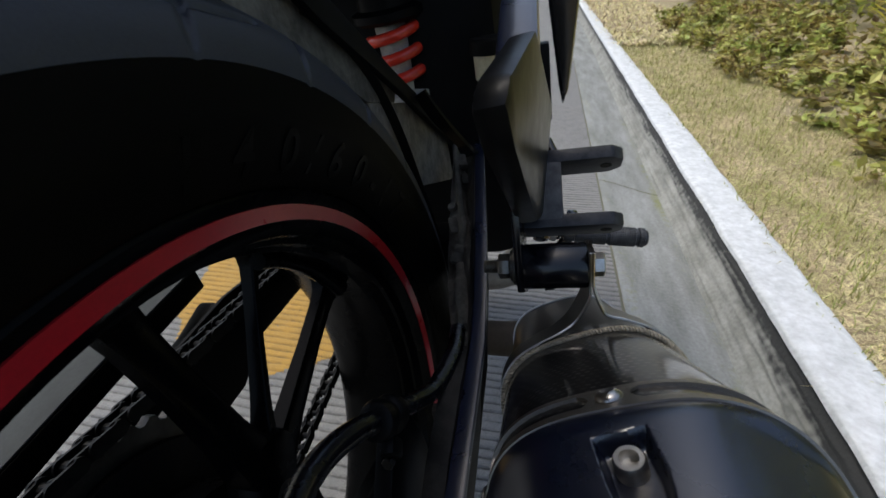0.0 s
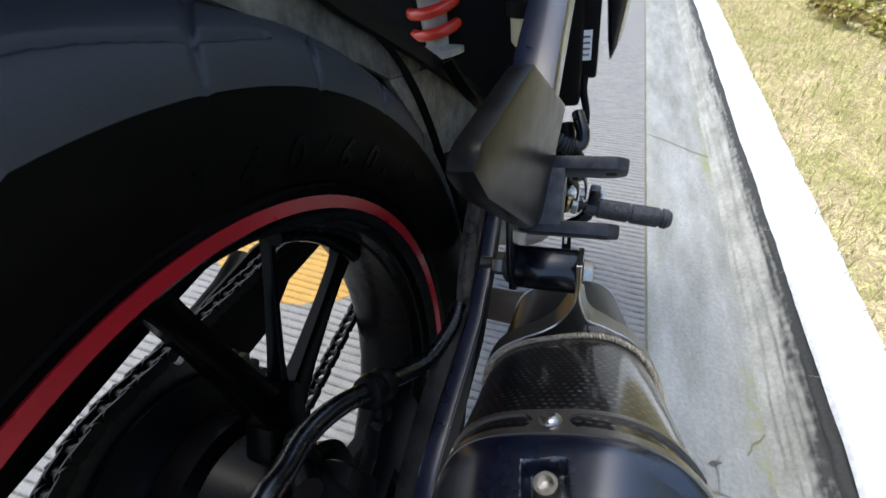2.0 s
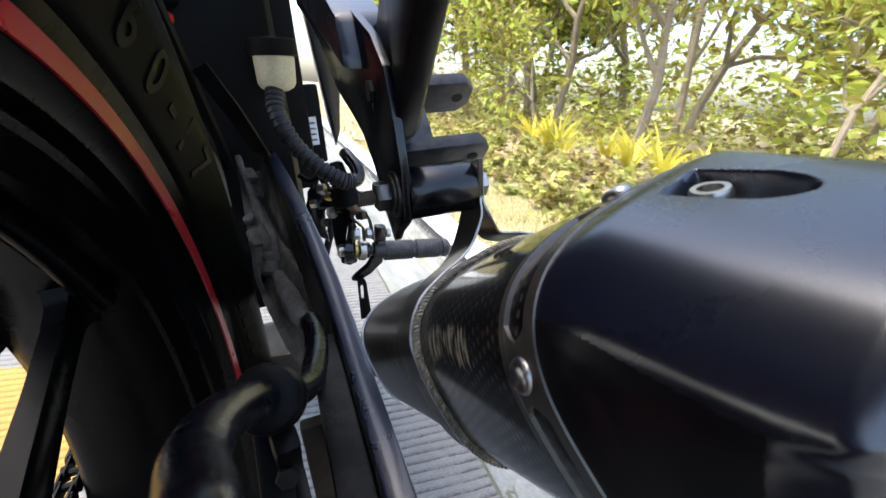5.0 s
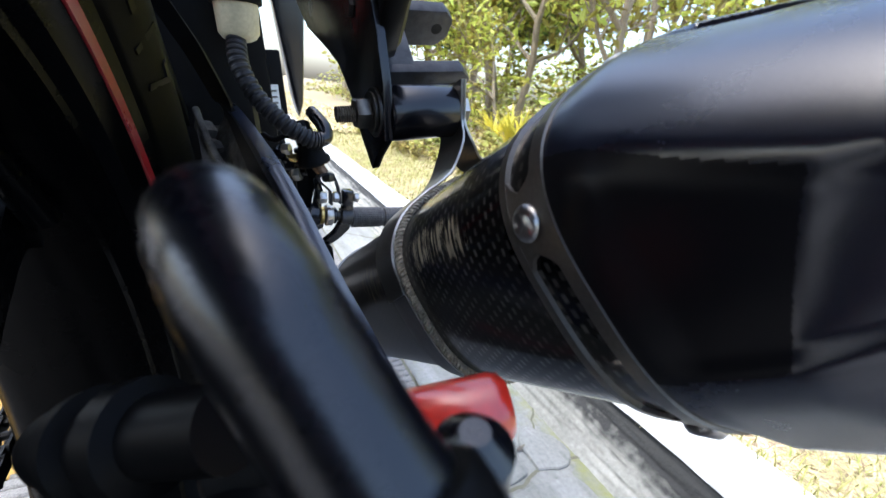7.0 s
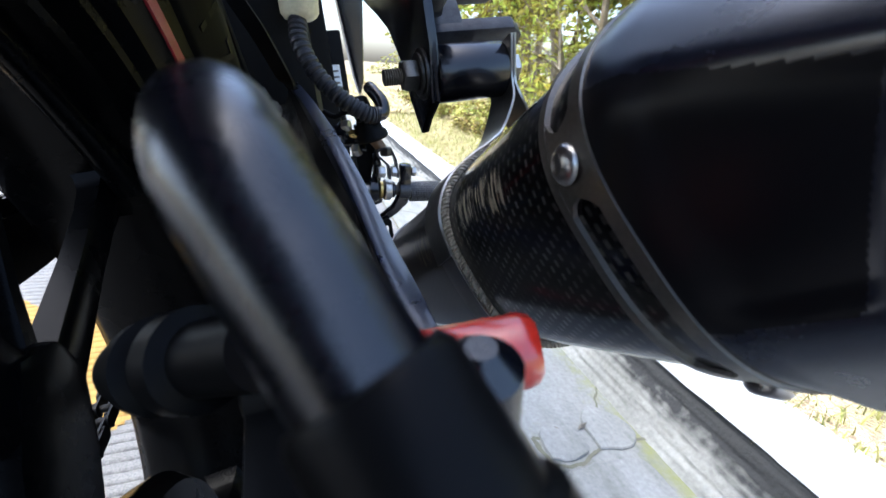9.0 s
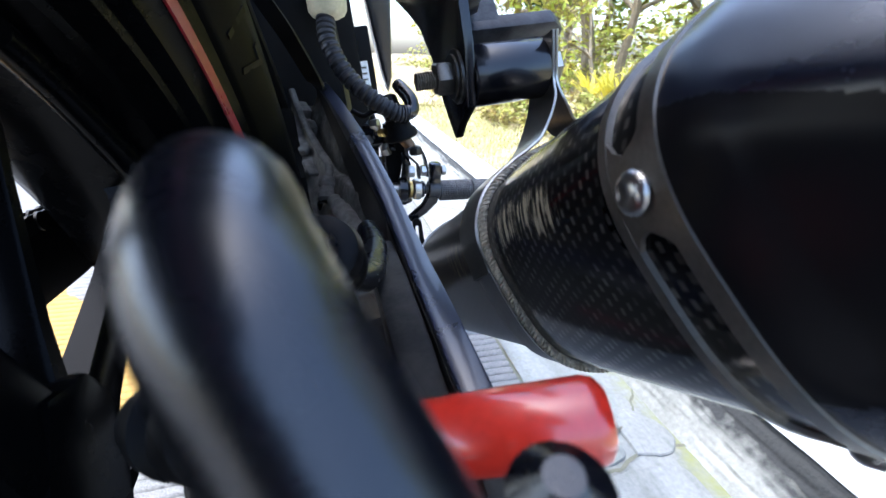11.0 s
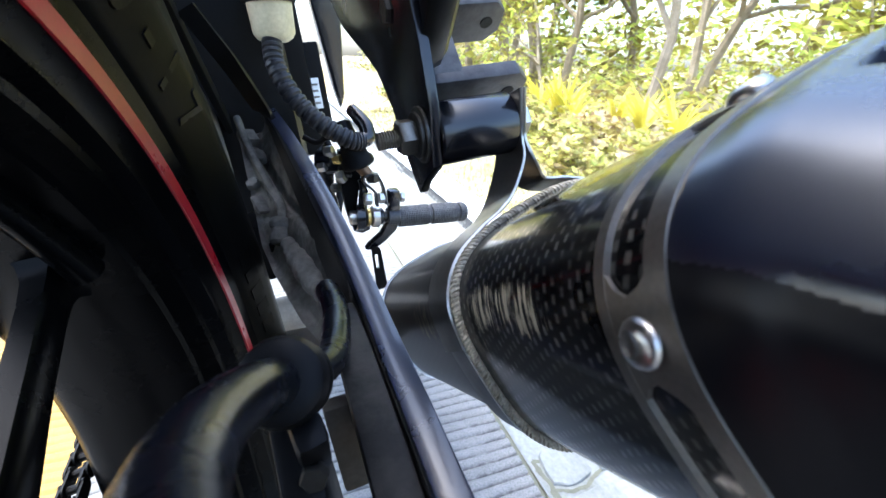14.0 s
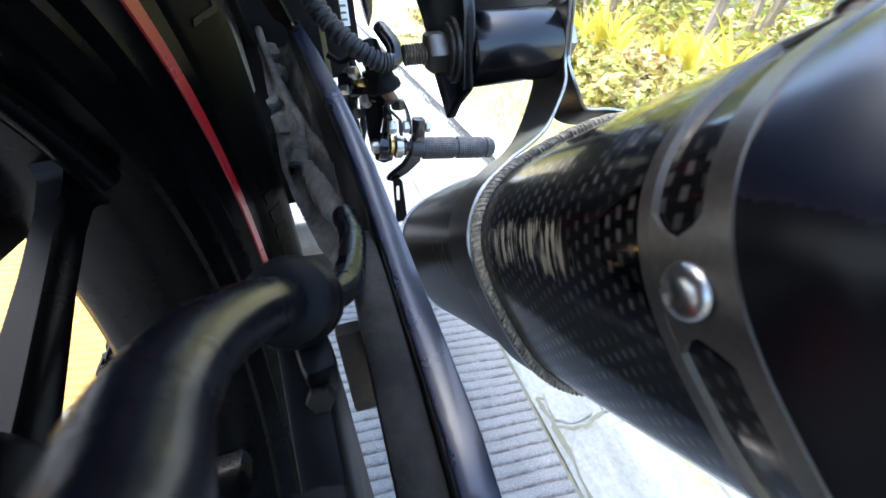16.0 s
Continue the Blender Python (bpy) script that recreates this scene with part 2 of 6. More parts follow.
def carbon(name, weave_tone, coat):
    """Carbon weave under clear lacquer: soft offset dashes on black, worn through in one stretch."""
    m = bpy.data.materials.new(name)
    m.use_nodes = True
    n, l = m.node_tree.nodes, m.node_tree.links
    b = n["Principled BSDF"]
    uv = n.new("ShaderNodeTexCoord")
    sep = n.new("ShaderNodeSeparateXYZ")
    l.new(uv.outputs["UV"], sep.inputs[0])

    def op(kind, a, c=0.0):
        q = n.new("ShaderNodeMath")
        q.operation = kind
        for k, v in enumerate((a, c)):
            if isinstance(v, (int, float)):
                q.inputs[k].default_value = v
            else:
                l.new(v, q.inputs[k])
        return q.outputs[0]

    def ramp(v, a, c):
        q = n.new("ShaderNodeMapRange")
        q.interpolation_type = "SMOOTHSTEP"
        q.inputs["From Min"].default_value, q.inputs["From Max"].default_value = a, c
        l.new(v, q.inputs["Value"])
        return q.outputs["Result"]

    def blur(sx, sy, detail):
        q, mp = n.new("ShaderNodeTexNoise"), n.new("ShaderNodeMapping")
        mp.inputs["Scale"].default_value = (sx, sy, 1)
        q.inputs["Scale"].default_value, q.inputs["Detail"].default_value = 1.0, detail
        l.new(uv.outputs["UV"], mp.inputs["Vector"])
        l.new(mp.outputs[0], q.inputs["Vector"])
        return q.outputs["Fac"]

    # twill: short dashes round the tube, each row set on by about a third
    U = op("ADD", sep.outputs[0], op("MULTIPLY", blur(0.12, 0.12, 2), 1.2))
    row, along = op("FLOOR", U), op("FRACT", U)
    v = op("FRACT", op("ADD", op("MULTIPLY", sep.outputs[1], 0.5), op("MULTIPLY", row, 0.37)))
    d = op("ABSOLUTE", op("SUBTRACT", v, 0.5))
    bar = op("MULTIPLY", ramp(op("SUBTRACT", 0.5, d), 0.16, 0.34), ramp(op("SINE", op("MULTIPLY", along, math.pi)), 0.66, 1.0))
    dash = op("MULTIPLY", bar, ramp(blur(0.30, 0.22, 4), 0.28, 0.72))
    weave = n.new("ShaderNodeMix")
    weave.data_type = "RGBA"
    weave.inputs[6].default_value, weave.inputs[7].default_value = (0.0025, 0.0025, 0.003, 1), weave_tone + (1,)
    l.new(dash, weave.inputs[0])
    l.new(op("MULTIPLY", dash, 0.2), b.inputs["Metallic"])
    at = n.new("ShaderNodeAttribute")
    at.attribute_name = "scuff"
    fibre = op("ADD", op("MULTIPLY", blur(5.2, 0.07, 3), 0.62), op("MULTIPLY", blur(0.8, 0.25, 5), 0.38))
    worn = ramp(op("MULTIPLY", fibre, at.outputs["Fac"]), 0.53, 0.66)
    mx = n.new("ShaderNodeMix")
    mx.data_type = "RGBA"
    l.new(worn, mx.inputs[0])
    l.new(weave.outputs[2], mx.inputs[6])
    mx.inputs[7].default_value = (0.27, 0.235, 0.17, 1)
    l.new(mx.outputs[2], b.inputs["Base Color"])
    l.new(op("ADD", op("MULTIPLY", worn, 0.3), 0.35), b.inputs["Roughness"])
    l.new(op("MULTIPLY", op("SUBTRACT", 1.0, worn), coat), b.inputs["Coat Weight"])
    b.inputs["Coat Roughness"].default_value = 0.09
    b.inputs["Coat IOR"].default_value = 1.65
    b.inputs["Specular IOR Level"].default_value = 0.1
    return m


CARBON = carbon("carbon_weave", (0.080, 0.076, 0.070), 0.75)
CARBON_FRONT = carbon("scratched_carbon", (0.010, 0.010, 0.010), 0.10)
ROPE = mat("frayed_weave_edge", (0.30, 0.26, 0.19), 0.6, grain=1500, vary=0.35, stain=300, stain_amount=0.6, tint=(0.03, 0.028, 0.025), bump=0.6)


# ---- mesh helpers ----
def link(name, me, material, parent=None, label=""):
    ob = new(name, me)
    for m in (material if isinstance(material, (list, tuple)) else [material]):
        me.materials.append(m)
    if parent:
        ob.parent = parent
    if label:
        ob["label"] = label
    return ob


def part(name, bm, material, parent=None, label="", smooth=True):
    """Links a bmesh as one mesh object under a thing or a part."""
    bmesh.ops.recalc_face_normals(bm, faces=bm.faces)
    me = bpy.data.meshes.new(name)
    for f in bm.faces:
        f.smooth = smooth
    bm.to_mesh(me)
    bm.free()
    if smooth:
        me.set_sharp_from_angle(angle=radians(38))
    return link(name, me, material, parent, label)


def fresh():
    return bmesh.new()


def frame_of(d):
    """Two directions across d."""
    d = Vector(d).normalized()
    a = d.cross(Vector((0, 0, 1)) if abs(d.z) < 0.9 else Vector((1, 0, 0))).normalized()
    return d, a, d.cross(a).normalized()


def lathe(bm, origin, axis, profile, n=48, closed=False):
    """Turns (distance along the axis, radius) pairs round the axis."""
    d, a, b = frame_of(axis)
    o = Vector(origin)
    rings = []
    for s, r in profile:
        if r < 1e-6:
            rings.append([bm.verts.new(o + d * s)])
        else:
            rings.append([bm.verts.new(o + d * s + (a * math.cos(2 * math.pi * i / n) + b * math.sin(2 * math.pi * i / n)) * r) for i in range(n)])
    pairs = list(zip(rings, rings[1:])) + ([(rings[-1], rings[0])] if closed else [])
    for p, q in pairs:
        for i in range(n):
            j = (i + 1) % n
            if len(p) == 1 and len(q) == 1:
                continue
            if len(p) == 1:
                bm.faces.new((p[0], q[i], q[j]))
            elif len(q) == 1:
                bm.faces.new((p[i], q[0], p[j]))
            else:
                bm.faces.new((p[i], q[i], q[j], p[j]))
    return bm


def rod(bm, a, b, r, n=20, bevel=None, r2=None):
    a, b = Vector(a), Vector(b)
    L = (b - a).length
    c = min(r * 0.18, L * 0.2) if bevel is None else bevel
    e = r if r2 is None else r2
    return lathe(bm, a, b - a, [(0, 0), (0, r - c), (c, r), (L - c, e), (L, e - c), (L, 0)], n)


def spline(points, steps=10):
    """A smooth line through the points."""
    p = [Vector(q) for q in points]
    p = [2 * p[0] - p[1]] + p + [2 * p[-1] - p[-2]]
    out = []
    for i in range(1, len(p) - 2):
        for k in range(steps):
            t = k / steps
            out.append(0.5 * (2 * p[i] + (p[i + 1] - p[i - 1]) * t + (2 * p[i - 1] - 5 * p[i] + 4 * p[i + 1] - p[i + 2]) * t * t
                              + (3 * p[i] - p[i - 1] - 3 * p[i + 1] + p[i + 2]) * t ** 3))
    return out + [p[-2]]


def tube(bm, line, radius, n=16):
    """A tube along a line; radius is a number or a function of 0..1."""
    line = [Vector(q) for q in line]
    up = Vector((0.31, 0.22, 0.92))
    rings = []
    for i, q in enumerate(line):
        d = (line[min(i + 1, len(line) - 1)] - line[max(i - 1, 0)]).normalized()
        a = d.cross(up).normalized() if i == 0 else (a - d * a.dot(d)).normalized()
        b = d.cross(a)
        r = radius(i / (len(line) - 1)) if callable(radius) else radius
        rings.append([bm.verts.new(q + (a * math.cos(2 * math.pi * k / n) + b * math.sin(2 * math.pi * k / n)) * r) for k in range(n)])
    for p, q in zip(rings, rings[1:]):
        for i in range(n):
            bm.faces.new((p[i], q[i], q[(i + 1) % n], p[(i + 1) % n]))
    bm.faces.new(rings[0][::-1])
    bm.faces.new(rings[-1])
    return bm


def bevelled(bm, width, segments=2, angle=30):
    edges = [e for e in bm.edges if len(e.link_faces) == 2 and e.calc_face_angle(0) > radians(angle)]
    bmesh.ops.bevel(bm, geom=edges, offset=width, segments=segments, affect="EDGES", profile=0.6)
    return bm


def slab(bm, outline, axis, depth, bevel=0.0015):
    """Extrudes an outline (points in space) along axis by depth, with rounded edges."""
    vs = [bm.verts.new(Vector(p)) for p in outline]
    f = bm.faces.new(vs)
    got = bmesh.ops.extrude_face_region(bm, geom=[f])
    off = Vector(axis).normalized() * depth
    bmesh.ops.translate(bm, vec=off, verts=[g for g in got["geom"] if isinstance(g, bmesh.types.BMVert)])
    bmesh.ops.recalc_face_normals(bm, faces=bm.faces)
    if bevel:
        bevelled(bm, bevel)
    return bm


def side(points, x, depth, bevel=0.0015):
    """A plate in the bike's own upright plane: (y, z) points, from x to x + depth."""
    return slab(fresh(), [(x, y, z) for y, z in points], (1, 0, 0), depth, bevel)


def block(centre, size, turn=(0, 0, 0), bevel=0.002):
    bm = fresh()
    bmesh.ops.create_cube(bm, size=1.0)
    bmesh.ops.scale(bm, vec=size, verts=bm.verts)
    if bevel:
        bevelled(bm, bevel)
    bmesh.ops.transform(bm, matrix=pose(*centre, *turn), verts=bm.verts)
    return bm


def hexnut(a, axis, across, height, chamfer=0.12):
    """A hexagon with chamfered corners."""
    bm = fresh()
    r = across / math.sqrt(3)
    d, u, v = frame_of(axis)
    o = Vector(a)
    rows = ((0, 0.9), (chamfer * height, 1.0), (height * (1 - chamfer), 1.0), (height, 0.9))
    rings = [[bm.verts.new(o + d * (s if k % (len(rows) - 1) else s) + (u * math.cos(math.pi * i / 3) + v * math.sin(math.pi * i / 3)) * r * g) for i in range(6)]
             for k, (s, g) in enumerate(rows)]
    for p, q in zip(rings, rings[1:]):
        for i in range(6):
            bm.faces.new((p[i], q[i], q[(i + 1) % 6], p[(i + 1) % 6]))
    bm.faces.new(rings[0][::-1])
    bm.faces.new(rings[-1])
    return bm


def quads(name, verts, faces, material, parent=None, label="", smooth=False):
    me = bpy.data.meshes.new(name)
    me.from_pydata(verts, [], faces)
    if smooth:
        me.shade_smooth()
    return link(name, me, material, parent, label)


def sheet(name, f, us, vs, material, parent=None, smooth=True, dark_mix=None):
    """A grid surface f(u, v), with a dirt value at every point where dirt(u, v) is given."""
    verts = [f(u, v) for u in us for v in vs]
    w = len(vs)
    faces = [(i * w + j, (i + 1) * w + j, (i + 1) * w + j + 1, i * w + j + 1) for i in range(len(us) - 1) for j in range(w - 1)]
    ob = quads(name, verts, faces, material, parent, "", smooth)
    if dark_mix:
        at = ob.data.attributes.new("dark_mix", "FLOAT", "POINT")
        at.data.foreach_set("value", [dark_mix(u, v) for u in us for v in vs])
    return ob

# ---- ground ----
rng = np.random.default_rng(7)


def lumps(x, y, s, seed=0.0):
    return noise.noise(Vector((x * s + seed, y * s - seed, seed * 0.37)))


# ribbed concrete carriageway, near stretch with real grooves
PITCH = 0.0168


def cut(x, y):
    """How far a place lies in a groove, 0 to 1."""
    k = y / PITCH + 0.35 * lumps(x, y, 2.2, 3.1) + 0.14 * lumps(x, y, 14, 1.7)
    g = abs(k - math.floor(k) - 0.5) * 2
    broken = 0.7 + 0.9 * lumps(x, y, 26, 5.0)
    return max(0.0, 1 - g / 0.36) ** 0.7 * min(1, max(0.1, broken + 0.4))


def rib(x, y):
    return -0.0042 * cut(x, y) + 0.0011 * lumps(x, y, 55, 2.0) + 0.0007 * lumps(x, y, 150, 9.0)


ground = sheet("ground", lambda x, y: (x, y, -0.12), np.linspace(-400, 400, 9), np.linspace(-400, 400, 9), SOIL)
tagged(ground, "dry straw-coloured soil sheet reaching to the horizon", "ground", kind="structure")
# the grooves turn darker the deeper they are cut
road = sheet("road", lambda x, y: (x, y, rib(x, y)), np.arange(-1.3, 0.3001, 0.016), np.arange(-0.25, 2.3, 0.0021), ROAD, dark_mix=lambda x, y: 0.85 * cut(x, y))
tagged(road, "grey concrete carriageway with fine grooves across it", "road", kind="structure")
PAINT = [(-0.56, 0.37), (-0.39, 0.372), (-0.30, 0.42), (-0.20, 0.51), (-0.05, 0.60), (-0.05, 0.80), (-0.30, 0.77), (-0.45, 0.80), (-0.60, 0.95), (-0.74, 0.98), (-0.77, 0.80), (-0.68, 0.50)]


def painted(x, y):
    """Whether a place lies inside the outline of the paint, with a ragged edge."""
    x, y = x + 0.012 * lumps(x, y, 30, 2.2), y + 0.012 * lumps(x, y, 34, 6.1)
    inside = False
    for (x0, y0), (x1, y1) in zip(PAINT, PAINT[1:] + PAINT[:1]):
        if (y0 > y) != (y1 > y) and x < x0 + (x1 - x0) * (y - y0) / (y1 - y0):
            inside = not inside
    return inside


px, py = np.arange(-0.80, -0.03, 0.006), np.arange(0.34, 1.0, 0.0021)
on = [[painted(x, y) for y in py] for x in px]
vs = [(x, y, rib(x, y) + 0.0009) for x in px for y in py]
fs = [(i * len(py) + k, (i + 1) * len(py) + k, (i + 1) * len(py) + k + 1, i * len(py) + k + 1) for i in range(len(px) - 1) for k in range(len(py) - 1) if on[i][k]]
paint = quads("road_paint", vs, fs, YELLOW, smooth=True)
# the paint, too, is darker along the grooves
at = paint.data.attributes.new("dark_mix", "FLOAT", "POINT")
at.data.foreach_set("value", [0.85 * cut(x, y) for x in px for y in py])
tagged(paint, "worn yellow painted marking on grooved concrete", "road marking", kind="structure")
for nm, x0, x1, y0, y1 in (("road_ahead", -1.3, 0.30, 2.3, 120), ("road_behind", -1.3, 0.30, -120, -0.25)):
    tagged(sheet(nm, lambda x, y: (x, y, -0.0008), np.linspace(x0, x1, 3), np.linspace(y0, y1, 40), ROAD_FAR), "grey concrete carriageway", "road", kind="structure")
for nm, x0, x1, y0, y1 in (("road_far_lane", -7.0, -1.3, -120, 120),):
    tagged(sheet(nm, lambda x, y: (x, y, -0.0008), np.linspace(x0, x1, 6), np.linspace(y0, y1, 20), ROAD_FAR), "grey concrete carriageway", "road", kind="structure")

# gutter: dished concrete, a dirty joint to the road, mortar patches
def dish(x, y):
    u = (x - 0.306) / 0.214
    return -0.012 * u * u + 0.0016 * lumps(x, y, 9, 4.4) + 0.0007 * lumps(x, y, 60, 1.2)


gutter = sheet("gutter", lambda x, y: (x, y, dish(x, y)), np.linspace(0.306, 0.522, 28), np.r_[np.linspace(-120, -7, 12), np.linspace(-6, -0.3, 12), np.linspace(-0.25, 2.5, 260), np.linspace(2.7, 120, 40)], CONCRETE, dark_mix=lambda x, y: 0.5 * math.exp(-((x - 0.475) / 0.02) ** 2) * max(0.0, 0.5 + lumps(x * 2, y, 5, 4.4)) + 0.3 * max(0.0, lumps(x * 2, y * 0.6, 9, 2.2) - 0.1) + 0.45 * math.exp(-((y - 0.2) / 0.40) ** 2) * max(0.0, (x - 0.40) / 0.1) + 0.25 * math.exp(-((x - 0.325) / 0.02) ** 2))
tagged(gutter, "pale grey dished concrete gutter with stains and cracks", "gutter", kind="structure")
joint = sheet("gutter_joint", lambda x, y: (x, y, -0.0022 + 0.0035 * lumps(x * 3, y, 25, 7.7)), (0.2995, 0.3015, 0.304, 0.3064), np.r_[np.linspace(-120, -7, 12), np.linspace(-6, -0.3, 12), np.linspace(-0.25, 2.5, 160), np.linspace(2.7, 120, 40)], DIRT)
tagged(joint, "dirty uneven joint between road and gutter", "joint", kind="structure")


def crack(points, width=0.0035):
    line = spline(points, 8)
    vs, fs = [], []
    for i, p in enumerate(line):
        d = (line[min(i + 1, len(line) - 1)] - line[max(i - 1, 0)]).normalized()
        s = Vector((-d.y, d.x, 0)) * width * (0.5 + 0.9 * abs(lumps(p.x, p.y, 80, 3)))
        j = Vector((0.004 * lumps(p.x, p.y, 60, 1), 0.004 * lumps(p.x, p.y, 60, 8), 0))
        z = dish(p.x, p.y) + 0.0012
        for q in (p + s + j, p - s + j):
            vs.append((q.x, q.y, z))
    for i in range(len(line) - 1):
        fs.append((2 * i, 2 * i + 1, 2 * i + 3, 2 * i + 2))
    return tagged(quads("gutter_crack", vs, fs, DIRT), "thin dark crack in the gutter concrete", "crack", kind="structure")


crack([(0.312, 0.262, 0), (0.36, 0.255, 0), (0.42, 0.275, 0), (0.50, 0.27, 0)])
crack([(0.312, 0.31, 0), (0.335, 0.305, 0), (0.36, 0.312, 0)])
crack([(0.315, 0.15, 0), (0.318, 0.26, 0), (0.312, 0.31, 0)], 0.005)
crack([(0.31, 1.36, 0), (0.37, 1.33, 0), (0.44, 1.29, 0), (0.515, 1.27, 0)], 0.004)
crack([(0.42, 0.275, 0), (0.46, 0.36, 0), (0.515, 0.42, 0)], 0.0025)


def leaf_bit(x, y, a, s):
    bm = fresh()
    vs = [bm.verts.new((x + s * (u * math.cos(a) - v * math.sin(a)), y + s * (u * math.sin(a) + v * math.cos(a)), dish(x, y) + 0.002 + w * s))
          for u, v, w in ((-1, 0, 0.05), (-0.3, 0.34, 0.12), (0.5, 0.25, 0.1), (1, 0, 0.3), (0.5, -0.25, 0.1), (-0.3, -0.34, 0.12))]
    bm.faces.new(vs)
    bmesh.ops.solidify(bm, geom=bm.faces, thickness=0.0006)
    ob = part("fallen_leaf", bm, DUSTY, smooth=False)
    return tagged(ob, "small dry brown leaf lying in the gutter", "leaf", group="fallen leaves")


leaf_bit(0.399, 0.311, 0.35, 0.011)
leaf_bit(0.362, 0.308, 2.2, 0.013)


def flag(outline):
    """A broken piece of paving set a little proud of the gutter."""
    bm = fresh()
    cx, cy = sum(p[0] for p in outline) / len(outline), sum(p[1] for p in outline) / len(outline)
    edge = spline([(x, y, 0) for x, y in outline + outline[:1]], 5)[:-1]
    rings = []
    for k, z in ((1.0, -0.006), (1.0, 0.0022), (0.95, 0.0042), (0.55, 0.0046)):
        rings.append([bm.verts.new((cx + (p.x + 0.004 * lumps(p.x, p.y, 60, 2) - cx) * k, cy + (p.y + 0.004 * lumps(p.x, p.y, 60, 5) - cy) * k, dish(p.x, p.y) + z + 0.001 * lumps(p.x * k, p.y * k, 40, 3))) for p in edge])
    for p, q in zip(rings, rings[1:]):
        for i in range(len(p)):
            bm.faces.new((p[i], p[(i + 1) % len(p)], q[(i + 1) % len(p)], q[i]))
    bm.faces.new(rings[-1])
    return tagged(part("gutter_flag", bm, CONCRETE), "broken pale concrete flag set in the gutter", "paving", kind="structure")


flag([(0.322, 0.268), (0.345, 0.262), (0.384, 0.272), (0.378, 0.312), (0.350, 0.326), (0.325, 0.312)])
flag([(0.316, 0.140), (0.380, 0.130), (0.448, 0.160), (0.452, 0.235), (0.400, 0.248), (0.340, 0.244), (0.318, 0.215)])
flag([(0.402, 0.270), (0.452, 0.262), (0.478, 0.300), (0.440, 0.345), (0.405, 0.325)])


# kerb
def kerb_face(u, y):
    pts = ((0.474, -0.020), (0.498, 0.012), (0.519, 0.056), (0.532, 0.094))
    k = u * 3
    i = min(2, int(k))
    a, b = pts[i], pts[i + 1]
    t = k - i
    return (a[0] + (b[0] - a[0]) * t + 0.004 * lumps(u * 3, y, 5, 2.0) + 0.0018 * lumps(u * 9, y, 30, 6), y, a[1] + (b[1] - a[1]) * t)


def kerb_top(u, y):
    edge = 0.005 * lumps(0.1, y, 8, 5.5) + 0.003 * lumps(0.4, y, 33, 1.5)
    pts = ((0.5235, 0.088), (0.5265, 0.0975), (0.536, 0.1015), (0.600, 0.1025), (0.624, 0.100), (0.632, 0.09), (0.633, 0.04))
    k = u * 6
    i = min(5, int(k))
    a, b = pts[i], pts[i + 1]
    t = k - i
    return (a[0] + (b[0] - a[0]) * t + edge * (1 if u > 0.4 else 0.4) + (0.004 * lumps(0.1, y, 5, 2.0) if u < 0.4 else 0), y, a[1] + (b[1] - a[1]) * t + 0.0018 * lumps(u * 2, y, 22, 3.3))


KY = np.r_[np.linspace(-120, -7, 14), np.linspace(-6, -0.3, 14), np.linspace(-0.25, 3.0, 700), np.linspace(3.1, 120, 80)]
kerb = sheet("kerb", kerb_face, np.linspace(0, 1, 40), KY, KERB_SIDE, dark_mix=lambda u, y: min(1.0, 1.1 * max(0.0, (u - 0.50 + 0.16 * math.exp(-((y - 0.1) / 0.35) ** 2) - 0.16 * lumps(u * 2, y, 7, 3.0) - 0.05 * lumps(u * 2, y, 30, 8.0)) / 0.34) + 0.5 * math.exp(-((u - 0.02) / 0.03) ** 2) * max(0.0, 0.4 + lumps(u, y, 6, 9.0))))
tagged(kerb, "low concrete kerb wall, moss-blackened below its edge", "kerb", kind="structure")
cap = sheet("kerb_cap", kerb_top, np.linspace(0, 1, 19), KY, KERB_TOP)
tagged(cap, "white limewashed rough top of the kerb", "kerb", kind="structure")

verge = sheet("verge", lambda x, y: (x, y, 0.085 + 0.012 * lumps(x, y, 3, 1)), np.r_[np.linspace(0.608, 1.2, 12), np.linspace(1.4, 40, 14), 120], np.r_[-120, np.linspace(-8, -0.5, 10), np.linspace(-0.4, 5, 60), np.linspace(5.5, 120, 40)], SOIL)
tagged(verge, "straw-littered earth verge beside the kerb", "verge", kind="structure")


